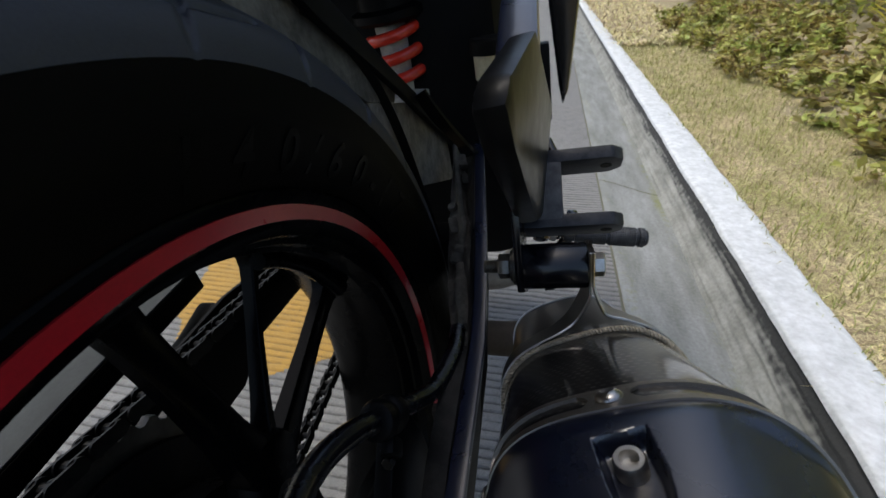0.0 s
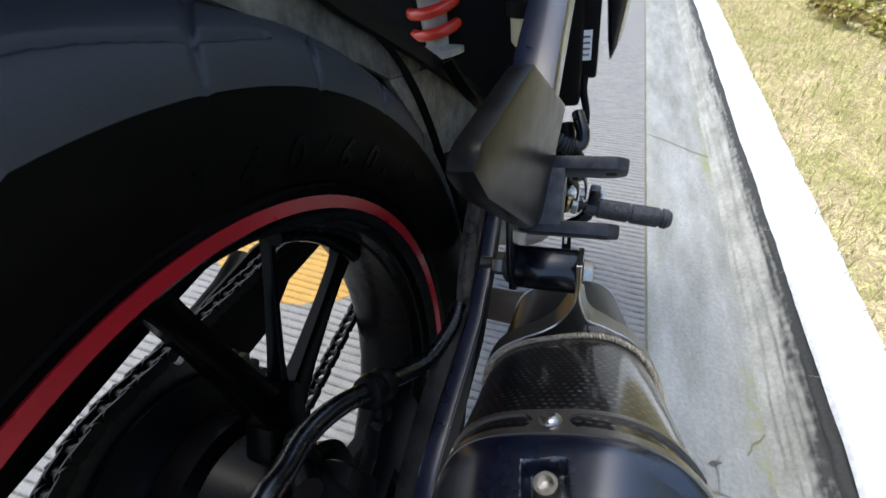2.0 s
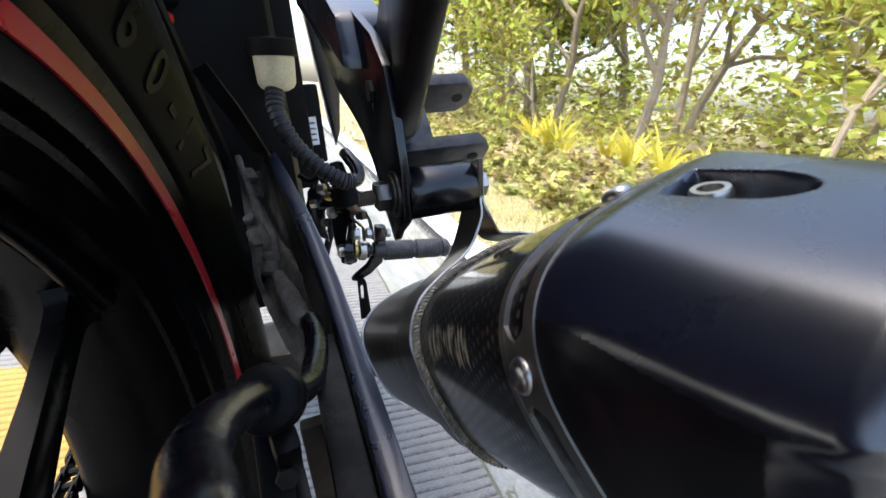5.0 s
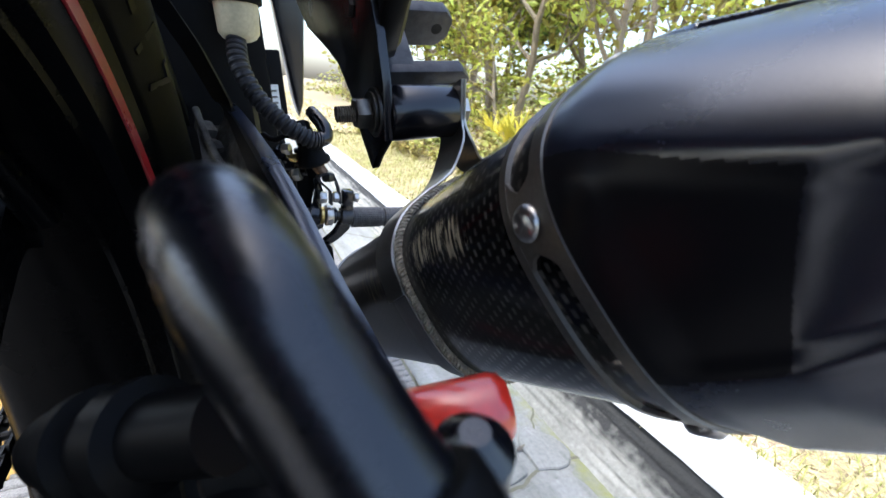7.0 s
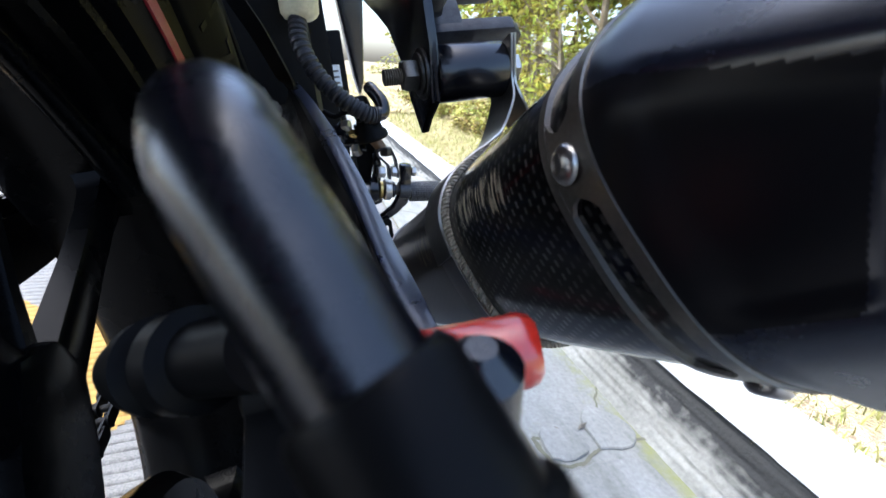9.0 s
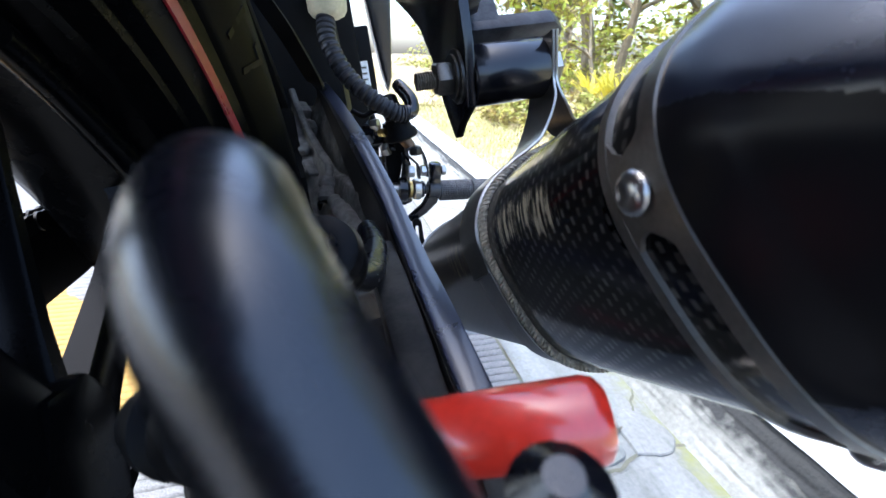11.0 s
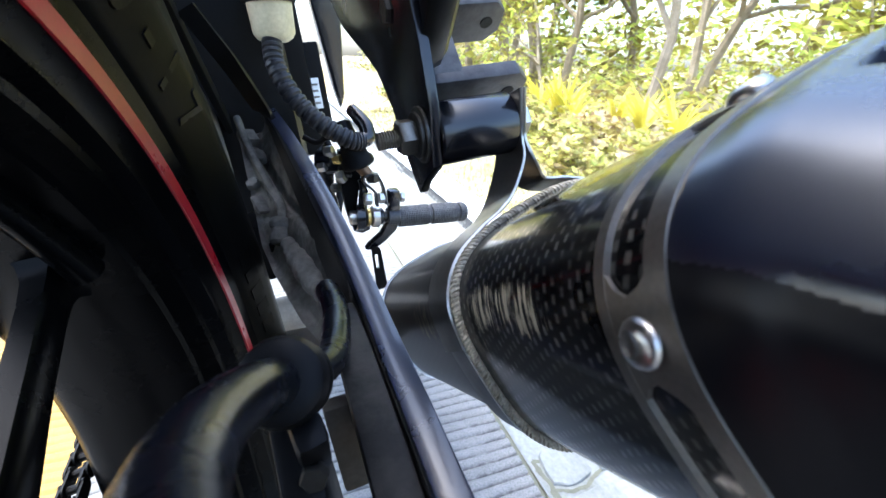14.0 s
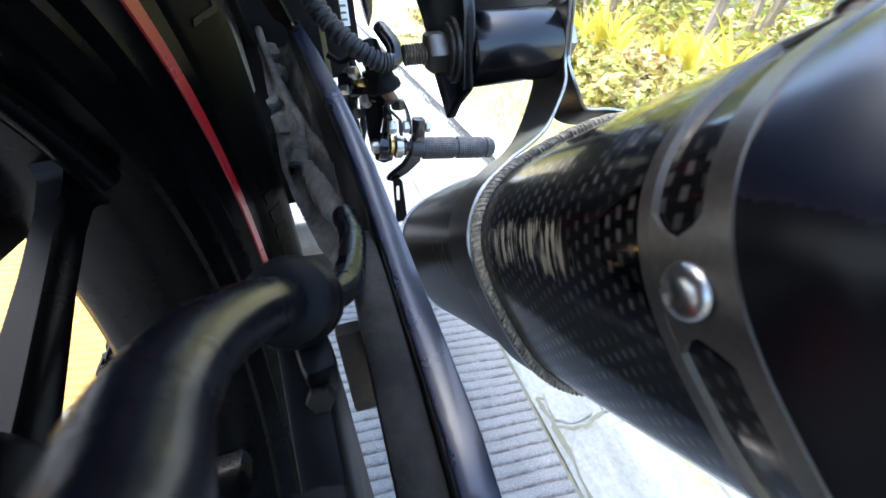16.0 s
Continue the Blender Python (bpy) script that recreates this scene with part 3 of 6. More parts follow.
# ---- planting ----
def blades(name, n, xr, yr, h, wd, material, droop=0.6, base=0.085, flat=0.0, bias=1.0):
    """Many bent grass blades, three segments each."""
    x = rng.uniform(*xr, n)
    y = yr[0] + (yr[1] - yr[0]) * rng.uniform(0, 1, n) ** bias
    a = rng.uniform(0, 2 * math.pi, n)
    hh = h * rng.uniform(0.4, 1.3, n)
    lean = rng.uniform(0.2, 1.0, n) * droop
    w = wd * rng.uniform(0.6, 1.4, n)
    vs = np.zeros((n, 7, 3))
    for k, t in enumerate((0.0, 0.4, 0.75)):
        up = hh * t * (1 - flat)
        out = hh * lean * t * t * 1.3 + hh * flat * t
        for s in (0, 1):
            sg = (s - 0.5) * w * (1 - 0.5 * t)
            vs[:, 2 * k + s, 0] = x + out * np.cos(a) - sg * np.sin(a)
            vs[:, 2 * k + s, 1] = y + out * np.sin(a) + sg * np.cos(a)
            vs[:, 2 * k + s, 2] = base + up * (1 - lean * t * 0.4)
    out = hh * lean * 1.3 + hh * flat
    vs[:, 6, 0], vs[:, 6, 1] = x + out * np.cos(a), y + out * np.sin(a)
    vs[:, 6, 2] = base + hh * (1 - flat) * (1 - lean * 0.62)
    fs = np.concatenate([np.array([[0, 1, 3, 2], [2, 3, 5, 4]]) + 7 * i for i in range(n)]).tolist()
    fs += [(7 * i + 4, 7 * i + 5, 7 * i + 6) for i in range(n)]
    return quads(name, vs.reshape(-1, 3).tolist(), fs, material)


tagged(blades("dry_grass", 80000, (0.60, 1.22), (-0.35, 4.4), 0.045, 0.0023, STRAW, 0.9, flat=0.82, bias=1.5), "matted dry straw-coloured grass along the kerb", "grass", kind="stuff")
tagged(blades("far_dry_grass", 9000, (0.60, 1.5), (3.6, 22.0), 0.08, 0.012, STRAW, 0.9, flat=0.4, bias=1.6), "dry grass further along the verge", "grass", kind="stuff")
GREEN = mat("green_grass", (0.36, 0.36, 0.11), 0.6, grain=30, stain=3, stain_amount=0.5, bump=0, random_tone=0.4, translucent=0.3)
tagged(blades("green_grass", 11000, (0.60, 1.15), (-0.2, 4.0), 0.034, 0.0024, GREEN, 0.8, bias=1.4), "sparse green grass tufts by the kerb", "grass", kind="stuff")


def leaves(centres, size, material, name, parent=None, flat=0.4, long=1.7):
    """A four-sided folded leaf at every centre."""
    n = len(centres)
    d = rng.normal(size=(n, 3)) * (1, 1, flat)
    d /= np.linalg.norm(d, axis=1)[:, None]
    u = rng.normal(size=(n, 3)) * (0.4, 0.4, 1.0)
    s = np.cross(d, u)
    s /= np.linalg.norm(s, axis=1)[:, None]
    nn = np.cross(s, d)
    z = (size * rng.uniform(0.55, 1.35, n))[:, None]
    c = np.asarray(centres)
    vs = np.stack([c - d * z * long / 2, c - d * z * 0.1 + s * z * 0.42 + nn * z * 0.12, c + d * z * long / 2 - nn * z * 0.1, c - d * z * 0.1 - s * z * 0.42 + nn * z * 0.12], 1)
    fs = [(4 * i, 4 * i + 1, 4 * i + 2) for i in range(n)] + [(4 * i, 4 * i + 2, 4 * i + 3) for i in range(n)]
    return quads(name, vs.reshape(-1, 3).tolist(), fs, material, parent)


def shrub(x, y, r, h, n, size):
    """Twiggy low shrub: stems from the ground and leaves round their ends."""
    thing = new("shrub")
    bm = fresh()
    ends = []
    for _ in range(max(5, n // 60)):
        a, q = rng.uniform(0, 2 * math.pi), r * math.sqrt(rng.uniform(0, 1))
        e = Vector((x + q * math.cos(a), y + q * math.sin(a), 0.085 + h * rng.uniform(0.5, 1.0) * (1 - 0.35 * (q / r) ** 2)))
        b = Vector((x + 0.4 * q * math.cos(a), y + 0.4 * q * math.sin(a), 0.07))
        tube(bm, [b, b.lerp(e, 0.5) + Vector((0, 0, 0.02)), e], lambda t: 0.003 * (1.2 - t), 5)
        ends.append((b, e))
    stems = part("stems", bm, BARK, thing)
    stems["kind"] = "stuff"
    pick = rng.integers(0, len(ends), n)
    t = rng.uniform(0.35, 1.08, n)
    c = np.array([ends[i][0].lerp(ends[i][1], k) for i, k in zip(pick, t)]) + rng.normal(size=(n, 3)) * (r * 0.16, r * 0.16, h * 0.08)
    c[:, 2] = np.maximum(c[:, 2], 0.09)
    leaves(c, size, LEAF, "foliage", thing)
    return tagged(thing, "low leafy green shrub with yellowing leaves", "shrub", group="shrubs along the verge")


for row, (x0, y0, y1, step) in enumerate(((1.20, 0.2, 5.0, 0.27), (1.46, 0.2, 5.6, 0.34), (1.80, 0.0, 6.4, 0.40), (2.15, 4.2, 8.0, 0.5))):
    y = y0
    while y < y1:
        shrub(x0 + rng.uniform(-0.08, 0.1), y, rng.uniform(0.13, 0.24), rng.uniform(0.09, 0.17) + 0.03 * row, int(rng.uniform(230, 430)), 0.027 + 0.003 * row)
        y += step * rng.uniform(0.8, 1.2)


def strap_plant(x, y, h, n):
    """A clump of long arching yellow leaves."""
    thing = new("strap_leaf_plant")
    for _ in range(n):
        a, k, w = rng.uniform(0, 2 * math.pi), rng.uniform(0.45, 1.0), rng.uniform(0.012, 0.02)
        hh = h * rng.uniform(0.65, 1.2)
        vs, fs = [], []
        for i in range(8):
            t = i / 7
            out, up = hh * k * 0.75 * t ** 1.6, hh * (t - 0.45 * k * t ** 2.6)
            ww = w * (1 - t ** 2.2) * (0.6 + 0.8 * t * (1 - t) * 2) + 0.0006
            for s in (-1, 0, 1):
                vs.append((x + out * math.cos(a) - s * ww * math.sin(a), y + out * math.sin(a) + s * ww * math.cos(a), 0.07 + up - (0.25 * ww if s == 0 else 0)))
        for i in range(7):
            for s in (0, 1):
                fs.append((3 * i + s, 3 * i + s + 1, 3 * i + s + 4, 3 * i + s + 3))
        quads("leaf_blade", vs, fs, LILY, thing, smooth=True)
    return tagged(thing, "clump of long arching yellow-green strap leaves", "plant", group="strap-leaf plants")


for i in range(15):
    strap_plant(2.18 + rng.uniform(-0.1, 0.3), 3.4 - 0.216 * i + rng.uniform(-0.1, 0.1), rng.uniform(0.36, 0.52), 18)
strap_plant(2.12, 2.95, 0.5, 20)
strap_plant(2.2, 3.35, 0.5, 18)


def tree(x, y, h, crown, n, leaf, trunk=0.05, lean=(0.0, 0.0), foliage=None):
    """Trunk and limbs that taper and fork, with leaves round the twig ends."""
    thing = new("tree")
    bm = fresh()
    ends = []

    def limb(a, d, length, r, depth):
        line = [a]
        p, dd = a, d.normalized()
        for _ in range(5):
            dd = (dd + Vector(rng.normal(size=3)) * 0.13 + Vector((0, 0, 0.05))).normalized()
            p = p + dd * length / 5
            line.append(p)
        tube(bm, line, lambda t: r * (1 - 0.55 * t), 7 if depth < 2 else 4)
        if depth >= 3:
            ends.append(line)
            return
        for k in range(3 if depth else 5):
            q = line[min(5, 2 + k % 4)] if depth == 0 else line[2 + k]
            out = Vector(rng.normal(size=3) * (1, 1, 0.45))
            limb(q, dd * 0.8 + out.normalized() * 0.9, length * rng.uniform(0.45, 0.7), r * 0.5, depth + 1)

    limb(Vector((x, y, 0.0)), Vector((lean[0], lean[1], 1)), h * 0.55, trunk, 0)
    part("trunk", bm, BARK, thing)
    pick = rng.integers(0, len(ends), n)
    c = np.array([ends[i][rng.integers(1, 6)] for i in pick]) + rng.normal(size=(n, 3)) * crown * 0.12
    leaves(c, leaf, foliage or LEAF_TREE, "crown", thing, flat=0.8, long=1.9)
    return tagged(thing, "slender tree with pale bark and thin yellow-green crown", "tree", group="roadside trees")


for x, y, h, cr, n, lf, tk, ln in (
        (2.75, 2.75, 3.4, 1.0, 1872, 0.055, 0.045, (0.12, 0.0)), (3.4, 1.7, 3.2, 1.0, 1872, 0.055, 0.03, (0.35, -0.2)),
        (4.2, 3.6, 4.5, 1.3, 2160, 0.07, 0.05, (0.1, 0.1)), (4.0, 5.6, 5.0, 1.5, 2592, 0.08, 0.07, (0.0, 0.0)),
        (6.0, 5.0, 6.0, 1.9, 2592, 0.1, 0.08, (0.1, 0.0)), (3.6, 8.0, 5.5, 1.7, 2592, 0.1, 0.08, (-0.05, 0.0)),
        (5.4, 9.5, 6.5, 2.0, 2592, 0.12, 0.1, (0.0, 0.0)), (2.9, 11.5, 6.0, 1.9, 2448, 0.12, 0.1, (0.05, 0.0)),
        (7.5, 8.0, 7.0, 2.2, 2448, 0.14, 0.1, (0.0, 0.0)), (5.2, 1.5, 4.5, 1.5, 2160, 0.08, 0.05, (0.1, -0.1)),
        (5.0, -0.6, 4.5, 1.5, 1872, 0.08, 0.06, (0.0, 0.1)), (8.5, 3.0, 7.0, 2.2, 2448, 0.14, 0.1, (0.0, 0.0)),
        (8.0, 12.5, 8.0, 2.5, 2448, 0.16, 0.12, (0.0, 0.0)), (3.6, 15.0, 7.5, 2.3, 2448, 0.16, 0.12, (0.0, 0.0)),
        (4.5, 19.0, 8.5, 2.6, 2448, 0.18, 0.14, (0.0, 0.0)), (11.0, 7.0, 9.0, 3.0, 3400, 0.2, 0.14, (0.0, 0.0)),
        (3.0, 4.6, 2.6, 0.9, 1728, 0.05, 0.03, (0.1, 0.2)), (2.6, 6.6, 2.8, 1.0, 1872, 0.06, 0.04, (0.0, 0.1))):
    tree(x, y, h, cr, int(n * 0.8), lf, tk, ln)
for x, y, h, cr, n, lf, tk, ln in ((5.6, 8.9, 6.5, 2.6, 4200, 0.12, 0.16, (0.0, 0.0)), (4.1, 7.4, 5.0, 2.2, 3000, 0.10, 0.10, (0.05, 0.1)), (7.2, 3.4, 6.0, 2.2, 2600, 0.11, 0.10, (0.0, -0.1))):
    tree(x, y, h, cr, n, lf, tk, ln, LEAF_DARK)

# leafy undergrowth between the stems, rising to a thicket
for name, n, x0, x1, top, size, material in (("undergrowth", 15000, 2.5, 6.0, 0.70, 0.06, LEAF), ("thicket", 19000, 3.0, 11.0, 2.0, 0.085, LEAF_TREE), ("far_thicket", 22000, 6.0, 18.0, 4.0, 0.13, LEAF_TREE)):
    cx = rng.uniform(x0, x1, n)
    cy = rng.uniform(-2.5, 19.0, n)
    cz = 0.08 + rng.uniform(0, 1, n) ** 1.25 * top * (0.35 + 0.65 * (cx - x0) / (x1 - x0))
    keep = np.array([noise.noise(Vector((a * 0.9, b * 0.9, c * 1.3))) > (0.13 if top > 1 else -0.06) for a, b, c in zip(cx, cy, cz)])
    tagged(leaves(np.c_[cx, cy, cz][keep], size, material, name), "tangled leafy undergrowth below the trees", "undergrowth", kind="stuff")

# ---- motorcycle ----
# Its own axes: x to its right from the rim's right flange, y ahead, z up from the rear axle. It leans on its side stand.
BIKE = pose(0, 0, 0.3295, 0, -7.84, 1.40)
bike = new("motorcycle")
bike.matrix_world = BIKE
tagged(bike, "black motorcycle with red-striped rim leaning on its stand", "motorcycle")
MID = -0.055


# rear wheel
def arc_profile():
    """Tyre section: (x from the middle, radius) from bead to bead."""
    half = [(0.049, 0.226), (0.0535, 0.238), (0.0565, 0.2405), (0.0595, 0.2415), (0.0615, 0.2440), (0.0675, 0.2535), (0.0718, 0.2640), (0.0730, 0.2698)]
    knots = [(0.0730, 0.2698), (0.0727, 0.285), (0.0704, 0.2985), (0.0659, 0.3085), (0.0588, 0.3165), (0.0493, 0.3225), (0.0365, 0.3280), (0.0192, 0.3320), (0.0, 0.3335)]
    crown = [(p.x, p.y) for p in spline([(x, r, 0) for x, r in knots], 9)][1:]
    return half + crown + [(-x, r) for x, r in (half + crown)[-2::-1]]


def groove(x, th):
    """Depth of the tread grooves at a place on the crown; th in turns."""
    step = 28.2 / 360
    s = 1 if x >= 0 else -1
    u = abs(x)
    arc = 2.0
    d = 0.0
    for first, lo, hi, lean, width in ((77.6, 0.047, 0.0794, 0.016, 0.0032), (63.4, 0.060, 0.0796, 0.006, 0.0028)):
        if lo < u < hi:
            c = first / 360 - lean * (hi - u) / (hi - lo) + (0 if s > 0 else 0.5 * step)
            e = abs(((th - c) / step + 0.5) % 1 - 0.5) * step * arc
            d = max(d, min(1.0, 1.5 * (1 - e / width)) * min(1.0, (hi - u) / 0.002))
    # long groove that follows the running direction, broken once a pitch
    f = ((th * 360 - 68.0) / 28.2) % 1 if s > 0 else ((th * 360 - 82.0) / 28.2) % 1
    c = 0.0690 + 0.0022 * math.sin(2 * math.pi * f)
    if f < 0.72:
        d = max(d, min(1.0, 1.4 * (1 - abs(u - c) / 0.0016)))
    return max(0.0, d) * 0.0042


MARK = mat("moulded_rubber", (0.0010, 0.0010, 0.0010), 0.42, grain=700, stain=60, stain_amount=0.6, tint=(0.0020, 0.0019, 0.0018), bump=0.08, spec=0.06)


def wheel():
    hub = fresh()
    lathe(hub, (0, 0, 0), (1, 0, 0), [(-0.112, 0.016), (-0.112, 0.052), (-0.106, 0.058), (-0.082, 0.060), (-0.076, 0.050), (-0.030, 0.046), (-0.022, 0.052),
                                      (-0.016, 0.054), (-0.010, 0.050), (-0.008, 0.028), (0.004, 0.026), (0.006, 0.022), (0.006, 0.0)], 48)
    w = part("rear_wheel", hub, WHEEL_BLACK, bike, "black cast wheel with red rim stripe")
    # tyre
    prof = arc_profile()
    N = 1200
    vs, fs = [], []
    m = len(prof)
    for i in range(N):
        th = i / N
        c, s = math.cos(2 * math.pi * th), math.sin(2 * math.pi * th)
        for x, r in prof:
            rr = r - (groove(x / 0.9125, th) if r > 0.285 else 0.0)
            p = BIKE @ Vector((MID + x, rr * c, rr * s))
            p.z = max(p.z, -0.001)
            vs.append(BIKE.inverted() @ p)
    for i in range(N):
        a, b = i * m, ((i + 1) % N) * m
        for j in range(m - 1):
            fs.append((a + j, a + j + 1, b + j + 1, b + j))
    me = bpy.data.meshes.new("tyre")
    me.from_pydata(vs, [], fs)
    me.materials.append(TREAD_LIT)
    me.materials.append(SIDEWALL_SHADED)
    # the lit tone covers the crown and upper sidewall, the shaded one the rest
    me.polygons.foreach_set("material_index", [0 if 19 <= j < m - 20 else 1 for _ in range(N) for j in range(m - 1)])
    me.shade_smooth()
    ty = new("tyre", me)
    ty.parent = w
    ty["label"] = "black road tyre with slanting tread grooves"
    # moulded size marking on the right sidewall
    marks = "140/60-17"
    for i, ch in enumerate(marks):
        cu = bpy.data.curves.new("size_mark", "FONT")
        cu.body, cu.size, cu.extrude, cu.align_x = ch, 0.026, 0.0006, "CENTER"
        cu.offset = 0.0005
        tmp = bpy.data.objects.new("size_mark", cu)
        scene.collection.objects.link(tmp)
        tm = bpy.data.meshes.new_from_object(tmp.evaluated_get(bpy.context.evaluated_depsgraph_get()))
        bpy.data.objects.remove(tmp)
        a = radians((81, 74.5, 67.5, 62.5, 57.5, 51, 46, 41.5, 36)[i])
        r = 0.2480
        for v in tm.vertices:
            x, y = v.co.x, v.co.y
            rr = r + y
            lean_in = np.interp(rr, [0.2440, 0.2535, 0.2640, 0.2698, 0.2850], [0.0615, 0.0675, 0.0718, 0.0730, 0.0727])
            aa = a - x / (r + 0.008)
            v.co = (MID + float(lean_in) + 0.0003 + v.co.z, rr * math.cos(aa), rr * math.sin(aa))
        link("size_mark", tm, MARK, ty, "moulded tyre size marking")
    for i in range(5):
        bar = fresh()
        a0, a1 = radians(14 - 3.4 * i), radians(12 - 3.4 * i)
        slab(bar, [(MID + 0.0630, 0.2465 * math.cos(a0), 0.2395 * math.sin(a0)), (MID + 0.0692, 0.2585 * math.cos(a0), 0.250 * math.sin(a0)),
                   (MID + 0.0692, 0.2585 * math.cos(a1), 0.250 * math.sin(a1)), (MID + 0.0630, 0.2465 * math.cos(a1), 0.2395 * math.sin(a1))], (1, 0, 0), 0.0008, 0)
        part("moulded_bar", bar, SIDEWALL_SHADED, ty)
    # rim
    rim = fresh()
    pr = [(0.0030, 0.2385), (0.0020, 0.2405), (-0.004, 0.2400), (-0.010, 0.228), (-0.028, 0.217), (-0.082, 0.217), (-0.100, 0.228), (-0.106, 0.2400), (-0.112, 0.2405), (-0.113, 0.2385),
          (-0.111, 0.2330), (-0.109, 0.2250), (-0.103, 0.2200), (-0.092, 0.2135), (-0.080, 0.2100), (-0.070, 0.2060), (-0.044, 0.2060), (-0.0300, 0.2072), (-0.0280, 0.2098), (-0.0175, 0.2112), (-0.0158, 0.2142), (-0.0085, 0.2160), (-0.0068, 0.2195), (-0.0025, 0.2235), (-0.0012, 0.2322)]
    lathe(rim, (0, 0, 0), (1, 0, 0), pr, 160, closed=True)
    part("rim", rim, WHEEL_BLACK, w)
    st = fresh()
    lathe(st, (0, 0, 0), (1, 0, 0), [(-0.0024, 0.2243), (-0.0012, 0.2241), (0.0000, 0.2322), (-0.0012, 0.2324)], 160, closed=True)
    part("rim_stripe", st, RED_PAINT, w, "glossy red stripe round the rim")
    # spokes in three groups of three
    for g in range(3):
        trunk = fresh()
        slab(trunk, [(-0.060, r * math.cos(radians(q + 120 * g)), r * math.sin(radians(q + 120 * g))) for r, q in ((0.035, 25), (0.068, 39), (0.092, 45), (0.100, 53), (0.095, 63), (0.070, 69), (0.035, 83))], (1, 0, 0), 0.026, 0.004)
        part("spoke_root", trunk, WHEEL_BLACK, w)
        for ang, th, r0, hub_ang, deep, x0, x1 in ((26.5, 0.0150, 0.070, 33, 0.70, -0.058, -0.058), (55.5, 0.0046, 0.085, 54, 0.62, -0.046, -0.054), (82, 0.0150, 0.080, 60, 0.9, -0.046, -0.054)):
            a = radians(ang + 120 * g)
            h = radians(hub_ang + 120 * g)
            bm = fresh()
            p0 = Vector((x0, r0 * math.cos(h), r0 * math.sin(h)))
            p1 = Vector((x1, 0.208 * math.cos(a), 0.208 * math.sin(a)))
            d = (p1 - p0).normalized()
            across = Vector((1, 0, 0)).cross(d).normalized()
            rings = []
            for t, k, dx in ((0, 1.5, 0.028), (0.25, 1.1, 0.020), (0.6, 0.95, 0.016), (0.82, 0.98, 0.0155), (0.92, 1.1, 0.017), (0.965, 1.4, 0.021), (1.0, 2.2, 0.030)):
                c = p0.lerp(p1, t)
                w2, hx = th * k * 0.58, dx * 0.46 * deep
                loop = [(-w2, -hx), (w2, -hx), (w2 * 1.05, hx * 0.75), (w2 * 0.72, hx), (-w2 * 0.72, hx), (-w2 * 1.05, hx * 0.75)]
                rings.append([bm.verts.new(c + across * u + Vector((v, 0, 0))) for u, v in loop])
            for p, q in zip(rings, rings[1:]):
                for i in range(6):
                    bm.faces.new((p[i], q[i], q[(i + 1) % 6], p[(i + 1) % 6]))
            bm.faces.new(rings[0][::-1])
            bm.faces.new(rings[-1])
            part("spoke", bevelled(bm, 0.0015, 2, 35), WHEEL_BLACK, w)
        # arched rib under the rim between the two outer spoke ends
        rib_line = [(-0.043 - 0.004 * math.sin(math.pi * i / 14), (0.2015 + 0.003 * math.sin(math.pi * i / 14)) * math.cos(radians(27.5 + 2.1 * i + 120 * g)), (0.2015 + 0.003 * math.sin(math.pi * i / 14)) * math.sin(radians(27.5 + 2.1 * i + 120 * g))) for i in range(15)]
        part("rim_rib", tube(fresh(), rib_line, lambda t: 0.0075 - 0.002 * t, 12), WHEEL_BLACK, w)
    return w


wheel()


# final drive on the far side
CHAIN_STEEL = mat("greasy_chain_steel", (0.006, 0.0058, 0.0055), 0.45, metal=0.5, grain=600, stain=90, stain_amount=0.7, tint=(0.022, 0.021, 0.02), bump=0.1, spec=0.2)


